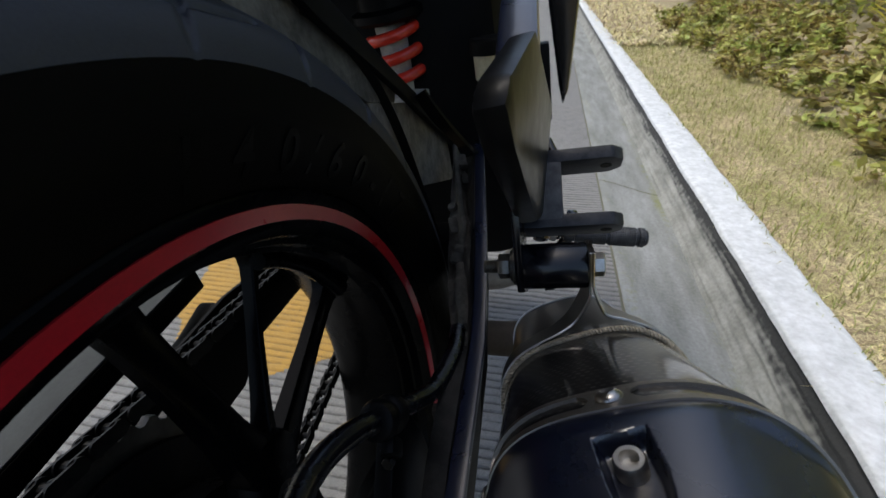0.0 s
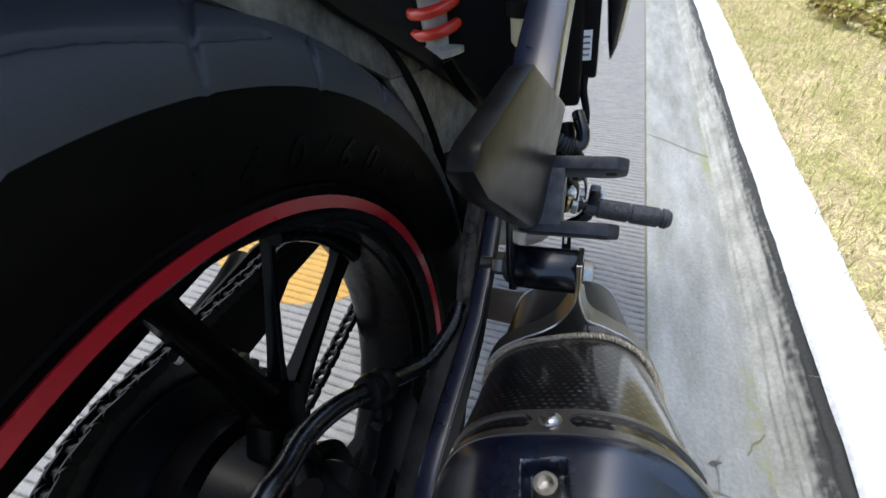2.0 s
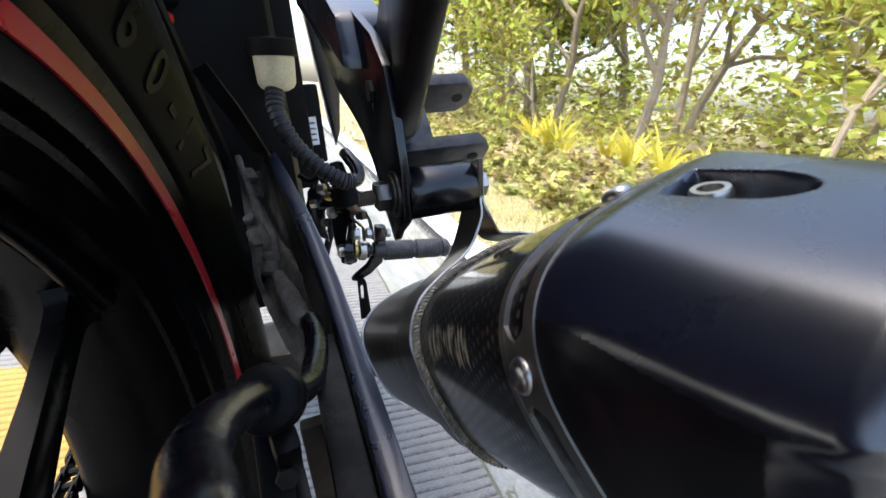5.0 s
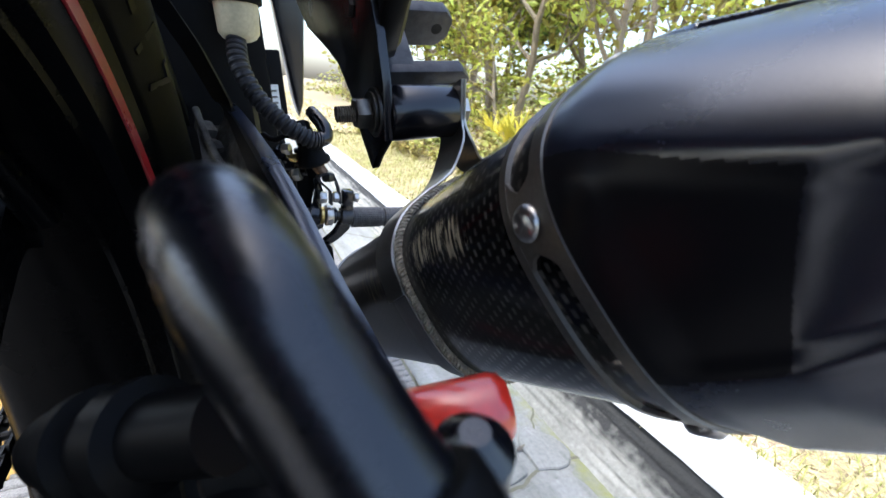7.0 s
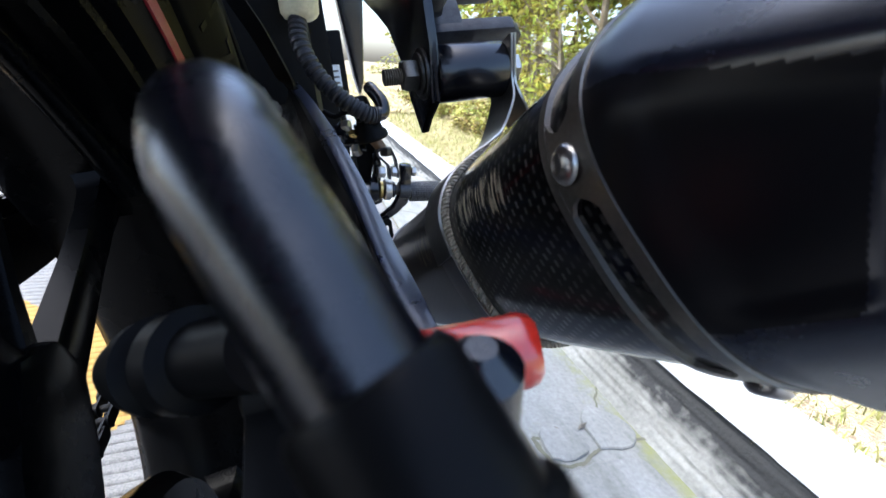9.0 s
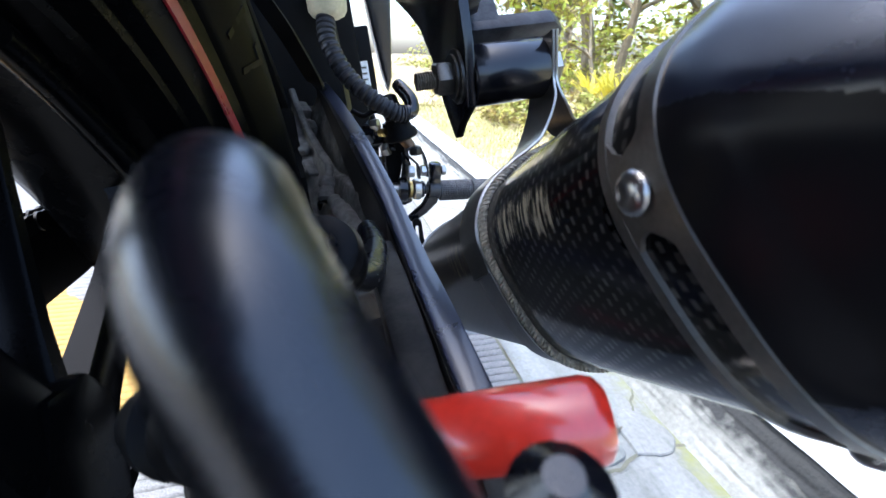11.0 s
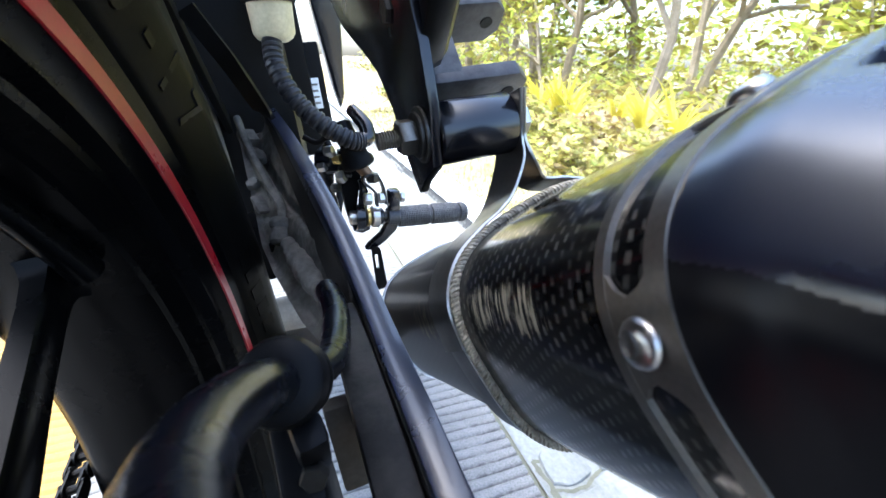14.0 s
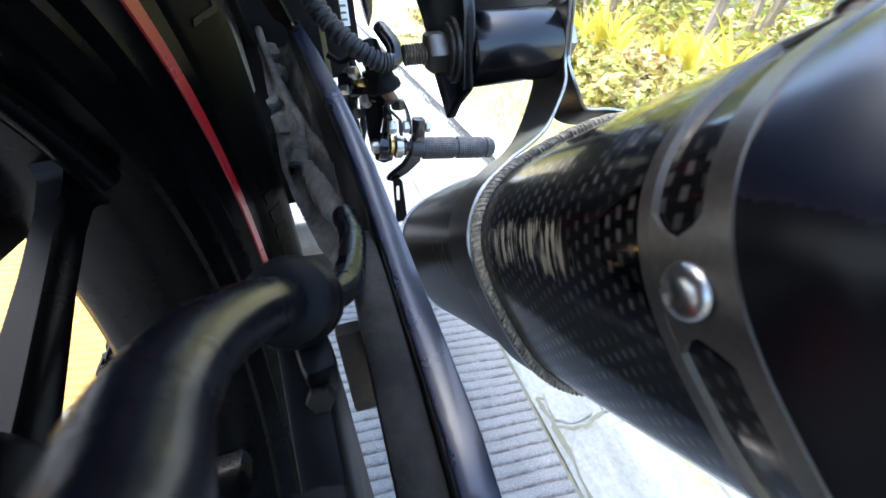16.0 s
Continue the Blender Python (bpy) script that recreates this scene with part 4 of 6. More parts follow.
def drive():
    sp = fresh()
    teeth = 40
    ring = []
    for i in range(teeth * 4):
        a = 2 * math.pi * i / (teeth * 4)
        r = 0.098 + (0.0045 if i % 4 in (0, 1) else 0.0)
        ring.append((r * math.cos(a), r * math.sin(a)))
    vo = [[sp.verts.new((x, y, z)) for y, z in ring] for x in (-0.138, -0.131)]
    inner = [[sp.verts.new((x, 0.078 * math.cos(2 * math.pi * i / 160), 0.078 * math.sin(2 * math.pi * i / 160))) for i in range(160)] for x in (-0.138, -0.131)]
    for i in range(160):
        j = (i + 1) % 160
        sp.faces.new((vo[0][i], vo[0][j], vo[1][j], vo[1][i]))
        sp.faces.new((inner[0][i], inner[1][i], inner[1][j], inner[0][j]))
        for s in (0, 1):
            sp.faces.new((vo[s][i], inner[s][i], inner[s][j], vo[s][j]))
    s = part("sprocket", sp, DARK_STEEL, bike, "greasy steel rear sprocket")
    for k in range(6):
        a = radians(60 * k + 20)
        bm = fresh()
        rings = []
        for r, w2 in ((0.040, 0.013), (0.06, 0.008), (0.080, 0.012)):
            c, sn = math.cos(a), math.sin(a)
            rings.append([bm.verts.new((x, r * c - u * sn, r * sn + u * c)) for x, u in ((-0.137, -w2), (-0.137, w2), (-0.132, w2), (-0.132, -w2))])
        for p, q in zip(rings, rings[1:]):
            for i in range(4):
                bm.faces.new((p[i], q[i], q[(i + 1) % 4], p[(i + 1) % 4]))
        part("sprocket_arm", bm, ALU_WORN, s)
        part("sprocket_bolt", hexnut((-0.131, 0.05 * math.cos(a), 0.05 * math.sin(a)), (1, 0, 0), 0.012, 0.008), STEEL, s)
    carrier = fresh()
    lathe(carrier, (0, 0, 0), (1, 0, 0), [(-0.150, 0.0), (-0.150, 0.024), (-0.139, 0.044), (-0.134, 0.060), (-0.130, 0.0845), (-0.124, 0.0845), (-0.120, 0.060), (-0.112, 0.050), (-0.112, 0.0)], 40)
    part("sprocket_carrier", carrier, BLACK_SATIN, s)
    # chain: two plates a link along the sprocket's back and the upper and lower runs
    path = []
    R = 0.1035
    pitch = 0.0127
    th1 = radians(97)
    n_arc = int(R * (2 * math.pi - 2 * th1 + radians(28)) / pitch)
    top = (R * math.cos(radians(83)), R * math.sin(radians(83)))
    for i in range(int(0.55 / pitch), 0, -1):
        path.append((top[0] + i * pitch, top[1] - i * pitch * 0.10))
    for i in range(n_arc + 8):
        a = radians(83) + i * pitch / R
        if a > radians(275):
            break
        path.append((R * math.cos(a), R * math.sin(a)))
    last = path[-1]
    for i in range(1, int(0.55 / pitch)):
        path.append((last[0] + i * pitch, last[1] + i * pitch * 0.11))
    pl, rl = bpy.data.meshes.new("chain_plate"), None
    bm = fresh()
    out = []
    for i in range(24):
        a = 2 * math.pi * i / 24
        cx = 0.5 * pitch * (1 if math.cos(a) > 0 else -1)
        rr = 0.0058 if abs(math.cos(a)) > 0.25 else 0.0046
        out.append((0, cx + rr * math.cos(a), rr * math.sin(a)))
    slab(bm, out, (1, 0, 0), 0.0016, 0)
    bm.to_mesh(pl)
    bm.free()
    pl.materials.append(CHAIN_STEEL)
    bm = fresh()
    rod(bm, (-0.0055, 0, 0), (0.0105, 0, 0), 0.0032, 10)
    rl = bpy.data.meshes.new("chain_roller")
    bm.to_mesh(rl)
    bm.free()
    rl.materials.append(CHAIN_STEEL)
    chain = new("chain")
    chain.parent = bike
    chain["label"] = "greasy roller chain"
    for i in range(len(path) - 1):
        (y0, z0), (y1, z1) = path[i], path[i + 1]
        a = math.atan2(z1 - z0, y1 - y0)
        for x in ((-0.1405, -0.1275) if i % 2 else (-0.1385, -0.1295)):
            o = new("chain_plate", pl)
            o.parent = chain
            o.matrix_local = pose(x, (y0 + y1) / 2, (z0 + z1) / 2, math.degrees(a))
        o = new("chain_roller", rl)
        o.parent = chain
        o.matrix_local = pose(-0.1365, y0, z0)


drive()


# swingarm
def bent(bm):
    """The arm bends in towards its pivot."""
    for v in bm.verts:
        v.co.x += float(np.interp(v.co.y, [0.03, 0.15, 0.19, 0.23, 0.282, 0.34, 0.43], [0.0006, 0.0012, -0.0004, -0.0032, -0.0078, -0.0140, -0.0235]))
    return bm


ARM_DUST = mat("dust_blotched_arm", (0.006, 0.006, 0.0062), 0.6, grain=300, stain=26, stain_amount=0.75, tint=(0.06, 0.054, 0.046), bump=0.3, spec=0.15)
LIT_RAIL_GREY = mat("dusty_lit_grey", (0.034, 0.038, 0.038), 0.7, grain=300, stain=30, stain_amount=0.5, tint=(0.026, 0.029, 0.03), bump=0.1, spec=0.2)


def swingarm():
    top = [(-0.045, 0.018), (-0.005, 0.030), (0.018, 0.046), (0.034, 0.054), (0.070, 0.0575), (0.11, 0.0590), (0.15, 0.0625), (0.19, 0.0730), (0.23, 0.0835), (0.282, 0.0955), (0.34, 0.1075), (0.385, 0.1145), (0.43, 0.1205)]
    low = [(0.43, 0.07), (0.34, 0.060), (0.24, 0.040), (0.16, 0.022), (0.10, 0.016), (0.06, 0.010), (0.03, -0.008), (0.0, -0.024), (-0.045, -0.020)]
    arm = part("swingarm", bent(side(top + low, 0.0655, 0.0080, 0.002)), ARM_DUST, bike, "gloss black arched swingarm")
    part("swingarm_flange", bent(side([(y, z + 0.003) for y, z in top[2:]] + [(y, z - 0.004) for y, z in reversed(top[2:])], 0.0665, 0.0108, 0.0010)), SKY_SHEEN_BLACK, arm)
    part("inner_web", side([(-0.045, 0.016), (0.0, 0.024), (0.025, 0.044), (0.06, 0.056), (0.11, 0.062), (0.15, 0.060), (0.15, 0.036), (0.11, 0.028), (0.06, 0.018), (0.02, -0.012), (-0.045, -0.020)], 0.0510, 0.0150, 0.003), ARM_DUST, arm)
    part("far_arm", side(top[:8] + low[3:], -0.205, 0.022, 0.004), BLACK_SATIN, arm)
    part("chain_guard", side([(-0.02, 0.03), (0.0, 0.058), (0.05, 0.076), (0.10, 0.084), (0.18, 0.086), (0.28, 0.072), (0.45, 0.060), (0.45, 0.012), (0.30, 0.016), (0.20, 0.022), (0.15, 0.0), (0.10, 0.002), (0.05, 0.0), (-0.02, -0.02)], -0.165, 0.004, 0.001), BLACK_PLASTIC, arm)
    rail = [(-0.12, 0.075), (-0.024, 0.084), (0.056, 0.0925), (0.116, 0.0975), (0.20, 0.103)]
    part("far_rail", side(rail + [(y, z - 0.020) for y, z in reversed(rail)], -0.240, 0.040, 0.002), BLACK_SATIN, arm)
    # thin dusty cap whose grey also holds the daylight falling on the rail
    part("lit_rail_top", side([(y, z + 0.0022) for y, z in rail] + [(y, z + 0.0004) for y, z in reversed(rail)], -0.239, 0.038, 0.0004), LIT_RAIL_GREY, arm, "dusty grey top of the far rail, daylight in its colour")
    part("cross_brace", block((-0.055, 0.345, 0.02), (0.20, 0.05, 0.05), bevel=0.006), BLACK_SATIN, arm)
    ax = fresh()
    rod(ax, (0.02, 0, 0), (0.095, 0, 0), 0.0075)
    part("axle", ax, STEEL, arm)
    part("axle_nut", hexnut((0.074, 0, 0), (1, 0, 0), 0.022, 0.014), STEEL, arm)
    return arm


swingarm()


# rear brake
def caliper():
    body = block((0.034, -0.012, 0.068), (0.022, 0.062, 0.044), (12, 0, 0), 0.006)
    c = part("brake_caliper", body, BLACK_SATIN, bike, "black rear brake caliper with red pin sleeve")
    pin = fresh()
    a, b = Vector((0.0500, -0.0075, 0.0918)), Vector((0.0800, -0.0172, 0.0955))
    L = (b - a).length
    lathe(pin, a, b - a, [(0, 0), (0, 0.006), (0.001, 0.0068), (L * 0.5, 0.0072), (L * 0.9, 0.0074), (L * 0.96, 0.0068), (L, 0.0052), (L, 0)], 32)
    part("pin_sleeve", pin, RED_PLASTIC, c, "glossy red rubber pin sleeve")
    g = fresh()
    rod(g, a - (b - a).normalized() * 0.026, a, 0.0075)
    part("pin_boot", g, BLACK_PLASTIC, c)
    k = fresh()
    rod(k, (0.0605, -0.033, 0.092), (0.0600, -0.0366, 0.1165), 0.0056, bevel=0.0035)
    part("bleed_cap", k, HOSE_RUBBER, c, "small dark rubber cap")
    part("caliper_bracket", side([(-0.02, 0.02), (0.040, 0.025), (0.045, -0.07), (0.086, -0.06), (0.089, 0.03), (0.080, 0.084), (0.060, 0.086), (0.03, 0.06), (-0.03, 0.05)], 0.029, 0.011, 0.0015), BLACK_SATIN, c)
    part("torque_stay", block((0.0465, 0.112, 0.008), (0.013, 0.008, 0.055), (0, 0, 0), 0.002), BROWN_DUST, c, "brown dusty stay")
    # banjo fitting with its washers
    bj = fresh()
    lathe(bj, (-0.004, 0.021, 0.0880), (0.76, -0.62, 0.35), [(0, 0), (0, 0.006), (0.004, 0.0075), (0.012, 0.0075), (0.013, 0.010), (0.017, 0.0105), (0.018, 0.0078), (0.024, 0.0078), (0.0245, 0.0105), (0.030, 0.0105), (0.031, 0.0075), (0.048, 0.0075), (0.048, 0)], 32)
    part("banjo_fitting", bj, BLACK_SATIN, c)
    return c


caliper()


def hoses():
    line = spline([(0.055, 0.165, 0.061), (0.056, 0.14, 0.062), (0.050, 0.105, 0.066), (0.042, 0.085, 0.076), (0.0385, 0.066, 0.092), (0.0364, 0.0523, 0.1036), (0.0323, 0.0375, 0.1148), (0.0295, 0.0210, 0.1243),
                   (0.0296, 0.0048, 0.1313), (0.0332, -0.0105, 0.1374), (0.0358, -0.0228, 0.1438), (0.0380, -0.0345, 0.1420), (0.0413, -0.0412, 0.1348), (0.0465, -0.0505, 0.1238), (0.0500, -0.0570, 0.1165)], 8)
    h = part("brake_hose", tube(fresh(), line, 0.0061, 32), HOSE_RUBBER, bike, "thick glossy black brake hose")
    c = fresh()
    lathe(c, (0.0455, -0.0485, 0.1270), (0.36, -0.62, -0.80), [(0, 0.0050), (0, 0.0070), (0.001, 0.0076), (0.013, 0.0078), (0.014, 0.0090), (0.020, 0.0090), (0.021, 0.006), (0.021, 0)], 28)
    part("hose_collar", c, BLACK_SATIN, h)
    guide = fresh()
    d = Vector((-0.05, -0.75, 0.66)).normalized()
    lathe(guide, Vector((0.0375, 0.0580, 0.0985)) - d * 0.0125, d, [(0, 0.004), (0, 0.0080), (0.0012, 0.0100), (0.0060, 0.0112), (0.0095, 0.0105), (0.0110, 0.0088), (0.0140, 0.0088), (0.0155, 0.0105), (0.0190, 0.0112), (0.0240, 0.0100), (0.0252, 0.0080), (0.0252, 0.004)], 28)
    k = part("hose_clamp", guide, BLACK_SATIN, h, "bulky black rubber hose guide")
    part("clamp_tab", block((0.0390, 0.0520, 0.0810), (0.0085, 0.0110, 0.0220), (24, 0, 10), 0.003), BLACK_SATIN, k)
    part("clamp_screw", hexnut((0.0385, 0.0475, 0.0760), (-0.1, -0.9, 0.3), 0.0065, 0.0045), DARK_STEEL, k)


hoses()


# muffler
AX0, AXD = Vector((0.1555, 0.05, 0.0892)), Vector((-0.0847, 1, -0.5972)).normalized()
MU = Vector((0, 0, 1)) - AXD * AXD.z
MU.normalize()
MR = AXD.cross(MU).normalized()


def section(ang):
    """How far the rounded-square section reaches at an angle, against a circle of 50 mm."""
    a = radians(ang) + 0.2332
    return 20.0 / ((abs(math.cos(a)) / 0.048) ** 2.9 + (abs(math.sin(a)) / 0.0525) ** 2.9) ** (1 / 2.9)


def mrad(s):
    return 0.05 * (1 - 0.527 * s + 0.9 * s * abs(s))


def on_muffler(s, ang, r):
    """s along the axis (ahead is plus), ang in degrees from the top towards the bike's right; the rings lie slightly askew."""
    a, k = radians(ang), section(ang)
    h = min(1.0, max(0.0, (s + 0.05) / 0.092))
    grow, s2 = r - mrad(s), s
    for _ in range(3):
        q = (mrad(s2) + grow) * k
        s2 = s + (0.102 + 0.018 * h) * q * math.cos(a) + (-0.152 + 0.088 * h) * q * math.sin(a)
    return AX0 + AXD * s2 + (MU * math.cos(a) + MR * math.sin(a)) * (mrad(s2) + grow) * k


def sleeve_mesh(name, s0, s1, grow, material, parent, ns=40, na=120, gap=0, thick=0.0015):
    """A stretch of the tapered tube with an inner face, so that its rims have thickness."""
    me = bpy.data.meshes.new(name)
    vs, fs, uv = [], [], []
    S = list(np.linspace(s0, s1, ns))
    rows = [(s, mrad(s) + grow) for s in S] + [(s, mrad(s) + grow - thick) for s in reversed(S)]
    for s, r in rows:
        for k in range(na):
            vs.append(on_muffler(s, 360 * k / na, r))
    n = len(rows)
    for i in range(n):
        for k in range(gap, na - gap):
            a, b = i * na, ((i + 1) % n) * na
            k2 = (k + 1) % na
            fs.append((a + k, b + k, b + k2, a + k2))
            sa, sb = rows[i][0], rows[(i + 1) % n][0]
            ua, ub = k / na * 156, (k + 1) / na * 156
            uv += [(sa / 0.0037, ua), (sb / 0.0037, ua), (sb / 0.0037, ub), (sa / 0.0037, ub)]
    me.from_pydata(vs, [], fs)
    me.shade_smooth()
    me.set_sharp_from_angle(angle=radians(50))
    lay = me.uv_layers.new(name="UVMap")
    lay.data.foreach_set("uv", np.array(uv, dtype=np.float32).ravel())
    at = me.attributes.new("scuff", "FLOAT", "POINT")
    vals = []
    for s, r in rows:
        for k in range(na):
            d = (360 * k / na - 360 + 78 + 180) % 360 - 180
            v = 1.17 * math.exp(-((d - 4) / 13) ** 4) / (1 + ((s - 0.002) / 0.033) ** 8)
            v = max(v, 1.0 * math.exp(-((d + 12) / 15) ** 2) * math.exp(-((s - 0.024) / 0.013) ** 2))
            v = max(v, 0.92 * math.exp(-((d + 20) / 12) ** 2) * math.exp(-((s + 0.012) / 0.006) ** 2))
            v = max(v, 1.13 * math.exp(-((d + 4) / 26) ** 2) * math.exp(-((s - 0.092) / 0.032) ** 4))
            vals.append(v)
    at.data.foreach_set("value", vals)
    return link(name, me, material, parent)


def muffler():
    m = new("muffler")
    m.parent = bike
    m["label"] = "tapered carbon muffler with dark blue-black end shell"
    sleeve_mesh("sleeve", -0.068, 0.0400, 0.0, CARBON, m, 56)
    sleeve_mesh("front_sleeve", 0.0610, 0.190, -0.0003, CARBON_FRONT, m, 46)
    sleeve_mesh("saddle", 0.0400, 0.0610, -0.0002, CARBON, m, 10)
    sleeve_mesh("band_edge", 0.0408, 0.0418, 0.0030, STEEL, m, 3, 120, 12)
    sleeve_mesh("front_rim", 0.1875, 0.1900, 0.0008, STEEL, m, 3, 120)
    sleeve_mesh("hanger_band", 0.0416, 0.0620, 0.0024, DARK_BAND, m, 8, 120, 12)
    for ph in (0.0, 0.5):
        line = []
        for i in range(1441):
            a = 360 * i / 1440
            tw = 2 * math.pi * (i / 1440 * 95 + ph)
            line.append(on_muffler(0.0388 + 0.0011 * math.cos(tw), a, mrad(0.0388) + 0.0012 + 0.0009 * math.sin(tw)))
        part("woven_edge", tube(fresh(), line, 0.00105, 5), ROPE, m, "frayed woven edge of the sleeve")
    # pierced band behind the weave
    sleeve_mesh("rear_hoop", -0.0668, -0.0622, 0.0014, BAND, m, 5, 120)
    sleeve_mesh("front_hoop", -0.0518, -0.0488, 0.0014, BAND, m, 4, 120)
    for a in (-12, -80, -150, 138, 65):
        bm = fresh()
        # bridge between the two hoops, its ends cut to a blunt arrow by the openings
        pts = [(-0.0626, -12.5), (-0.0605, -10.0), (-0.0570, -8.0), (-0.0540, -9.5), (-0.0514, -13.0), (-0.0514, 13.0), (-0.0540, 9.5), (-0.0570, 8.0), (-0.0605, 10.0), (-0.0626, 12.5)]
        cols = []
        for i in range(5):
            (s, q0), (_, q1) = pts[i], pts[9 - i]
            cols.append([(bm.verts.new(on_muffler(s, a + q0 + (q1 - q0) * j / 8, mrad(s) + 0.0002)), bm.verts.new(on_muffler(s, a + q0 + (q1 - q0) * j / 8, mrad(s) + 0.0013))) for j in range(9)])
        for p, q in zip(cols, cols[1:]):
            for j in range(8):
                for e in (0, 1):
                    bm.faces.new((p[j][e], p[j + 1][e], q[j + 1][e], q[j][e]))
            for j in (0, 8):
                bm.faces.new((p[j][0], p[j][1], q[j][1], q[j][0]))
        part("band_bridge", bm, BAND, m)
        rv = fresh()
        o = on_muffler(-0.0580, a, mrad(-0.0580) + 0.001)
        nrm = (on_muffler(-0.0580, a, mrad(-0.0580) + 0.02) - o).normalized()
        lathe(rv, o, nrm, [(0, 0.0050), (0.0006, 0.0050), (0.0016, 0.0046), (0.0025, 0.0037), (0.0029, 0.0026), (0.0026, 0.0017), (0.0023, 0)], 28)
        part("rivet", rv, RIVET, m, "domed steel rivet")

    # faceted end shell: flat sides, a top face that slants in towards the mouth
    o = Vector((0.1483, 0.0030, 0.1668))
    face = MU * math.cos(radians(-13)) + MR * math.sin(radians(-13))
    slope = (face - AXD * 0.40).normalized()
    along = (AXD - slope * AXD.dot(slope)).normalized()
    across = slope.cross(along)
    FACETS = ((-13, 0.0495, 0.42), (-47, 0.0546, 0.30), (-103, 0.0528, 0.05), (-140, 0.0568, 0.14), (167, 0.0530, 0.09), (122, 0.0590, 0.10), (77, 0.0512, 0.16), (32, 0.0540, 0.50))

    def corner(p, q):
        """Angle at which two faces, given as (angle, distance), meet."""
        (a, e), (b2, f) = p, q
        a, b2 = radians(a), radians(b2)
        return math.degrees(math.atan2(f * math.cos(a) - e * math.cos(b2), e * math.sin(b2) - f * math.sin(a)))

    def shell_ring(s, k):
        ring = []
        depth = [(fa, off - slant * max(0.0, -0.0700 - s)) for fa, off, slant in FACETS]
        n = len(depth)
        for i in range(n):
            fa, off = depth[i]
            a0 = corner(depth[i - 1], depth[i])
            a1 = corner(depth[i], depth[(i + 1) % n])
            a0 += 360 * round((fa - a0) / 360)
            a1 += 360 * round((fa - a1) / 360)
            steps = 150 if i == 0 else 60
            for q in range(steps):
                u = q / steps
                t0, t1 = math.tan(radians(a0 - fa)), math.tan(radians(a1 - fa))
                ang = fa + math.degrees(math.atan(t0 + (t1 - t0) * u))
                s2 = -0.0640 + (s + 0.0595) * (1.02 + 0.30 * math.cos(radians(ang + 10)))
                blend = min(1.0, max(0.0, (-0.0665 - s2) / 0.007))
                blend = blend * blend * (3 - 2 * blend)
                r = 0.0
                for fb, off, slant in FACETS:
                    c = math.cos(radians(ang - fb))
                    if c > 0.35:
                        r += math.exp(-((off - slant * max(0.0, -0.0700 - s2)) / c - 0.05) / 0.0030)
                R0 = (mrad(s2) + 0.0006) * section(ang)
                r = R0 + (0.05 - 0.0030 * math.log(r) + 0.0012 - R0) * blend
                # sunk panels on both flanks, cut off slantwise at the rear
                sunk = False
                for sg in (-1, 1):
                    e = (ang * -sg + 180) % 360 - 180
                    back = max(0.0, -0.0675 - s2)
                    end = float(np.interp(e, [-122, -104, -84], [-0.0915, -0.0985, -0.1070]))
                    w = min(1.0, max(0.0, (-62 - 480 * back - e) / 8)) * min(1.0, max(0.0, (e + 126 - 160 * back) / 6)) * min(1.0, max(0.0, (-0.0675 - s2) / 0.010))
                    sunk = sunk or (-66 - 480 * back > e > -126 + 160 * back and end < s2 < -0.064)
                    r -= 0.0013 * w * w * (3 - 2 * w) + 0.40 * max(0.0, end - s2) ** 2 / (max(0.0, end - s2) + 0.006) * min(1.0, max(0.0, (-62 - 480 * back - e) / 6)) * min(1.0, max(0.0, (e + 140) / 12))
                a = radians(ang)
                p = AX0 + AXD * (s2 + (0.102 * r * math.cos(a) - 0.152 * r * math.sin(a)) * (1 - 0.6 * blend)) + (MU * math.cos(a) + MR * math.sin(a)) * r * k
                if i == 0 and k == 1.0:
                    # bored pocket round the sunk bolt
                    v = p - o
                    x, y = v.dot(along), v.dot(across)
                    half = 0.0086 if x > -0.006 else 0.0086 * math.sqrt(max(0.0, 1 - ((x + 0.006) / 0.0150) ** 2))
                    edge = min(1.0, max(0.0, min(half - abs(y), 0.0082 - x) / 0.0026))
                    p = p - slope * 0.0075 * edge * edge * (3 - 2 * edge)
                ring.append((p, sunk))
        return ring
    bm = fresh()
    rings = []
    for s, k in [(-0.0595 - 0.0004 * i, 1.0) for i in range(115)] + [(-0.1065, 0.985), (-0.1080, 0.965), (-0.1090, 0.93), (-0.1085, 0.88), (-0.1060, 0.82), (-0.1015, 0.78), (-0.09, 0.75), (-0.05, 0.74)]:
        rings.append([(bm.verts.new(p), sunk) for p, sunk in shell_ring(s, k)])
    for p, q in zip(rings, rings[1:]):
        for i in range(len(p)):
            j = (i + 1) % len(p)
            f = bm.faces.new((p[i][0], q[i][0], q[j][0], p[j][0]))
            f.material_index = 1 if p[i][1] and q[i][1] and q[j][1] and p[j][1] else 0
    bm.faces.new([v for v, _ in rings[-1]])
    shell = part("end_shell", bm, SHELL_SHEEN, m, "blue-black faceted end shell with a sunk bolt pocket")
    shell.data.set_sharp_from_angle(angle=radians(42))
    shell.data.materials.append(SHELL_FLANK)
    nrm = (face - AXD * 0.40).normalized()
    sc = fresh()
    lathe(sc, o - nrm * 0.0088, nrm, [(0, 0), (0, 0.0048), (0.0075, 0.0048), (0.0085, 0.0043), (0.0085, 0.0029), (0.005, 0.0027), (0.005, 0)], 28)
    part("socket_bolt", sc, STEEL, m, "bright steel socket-head bolt")
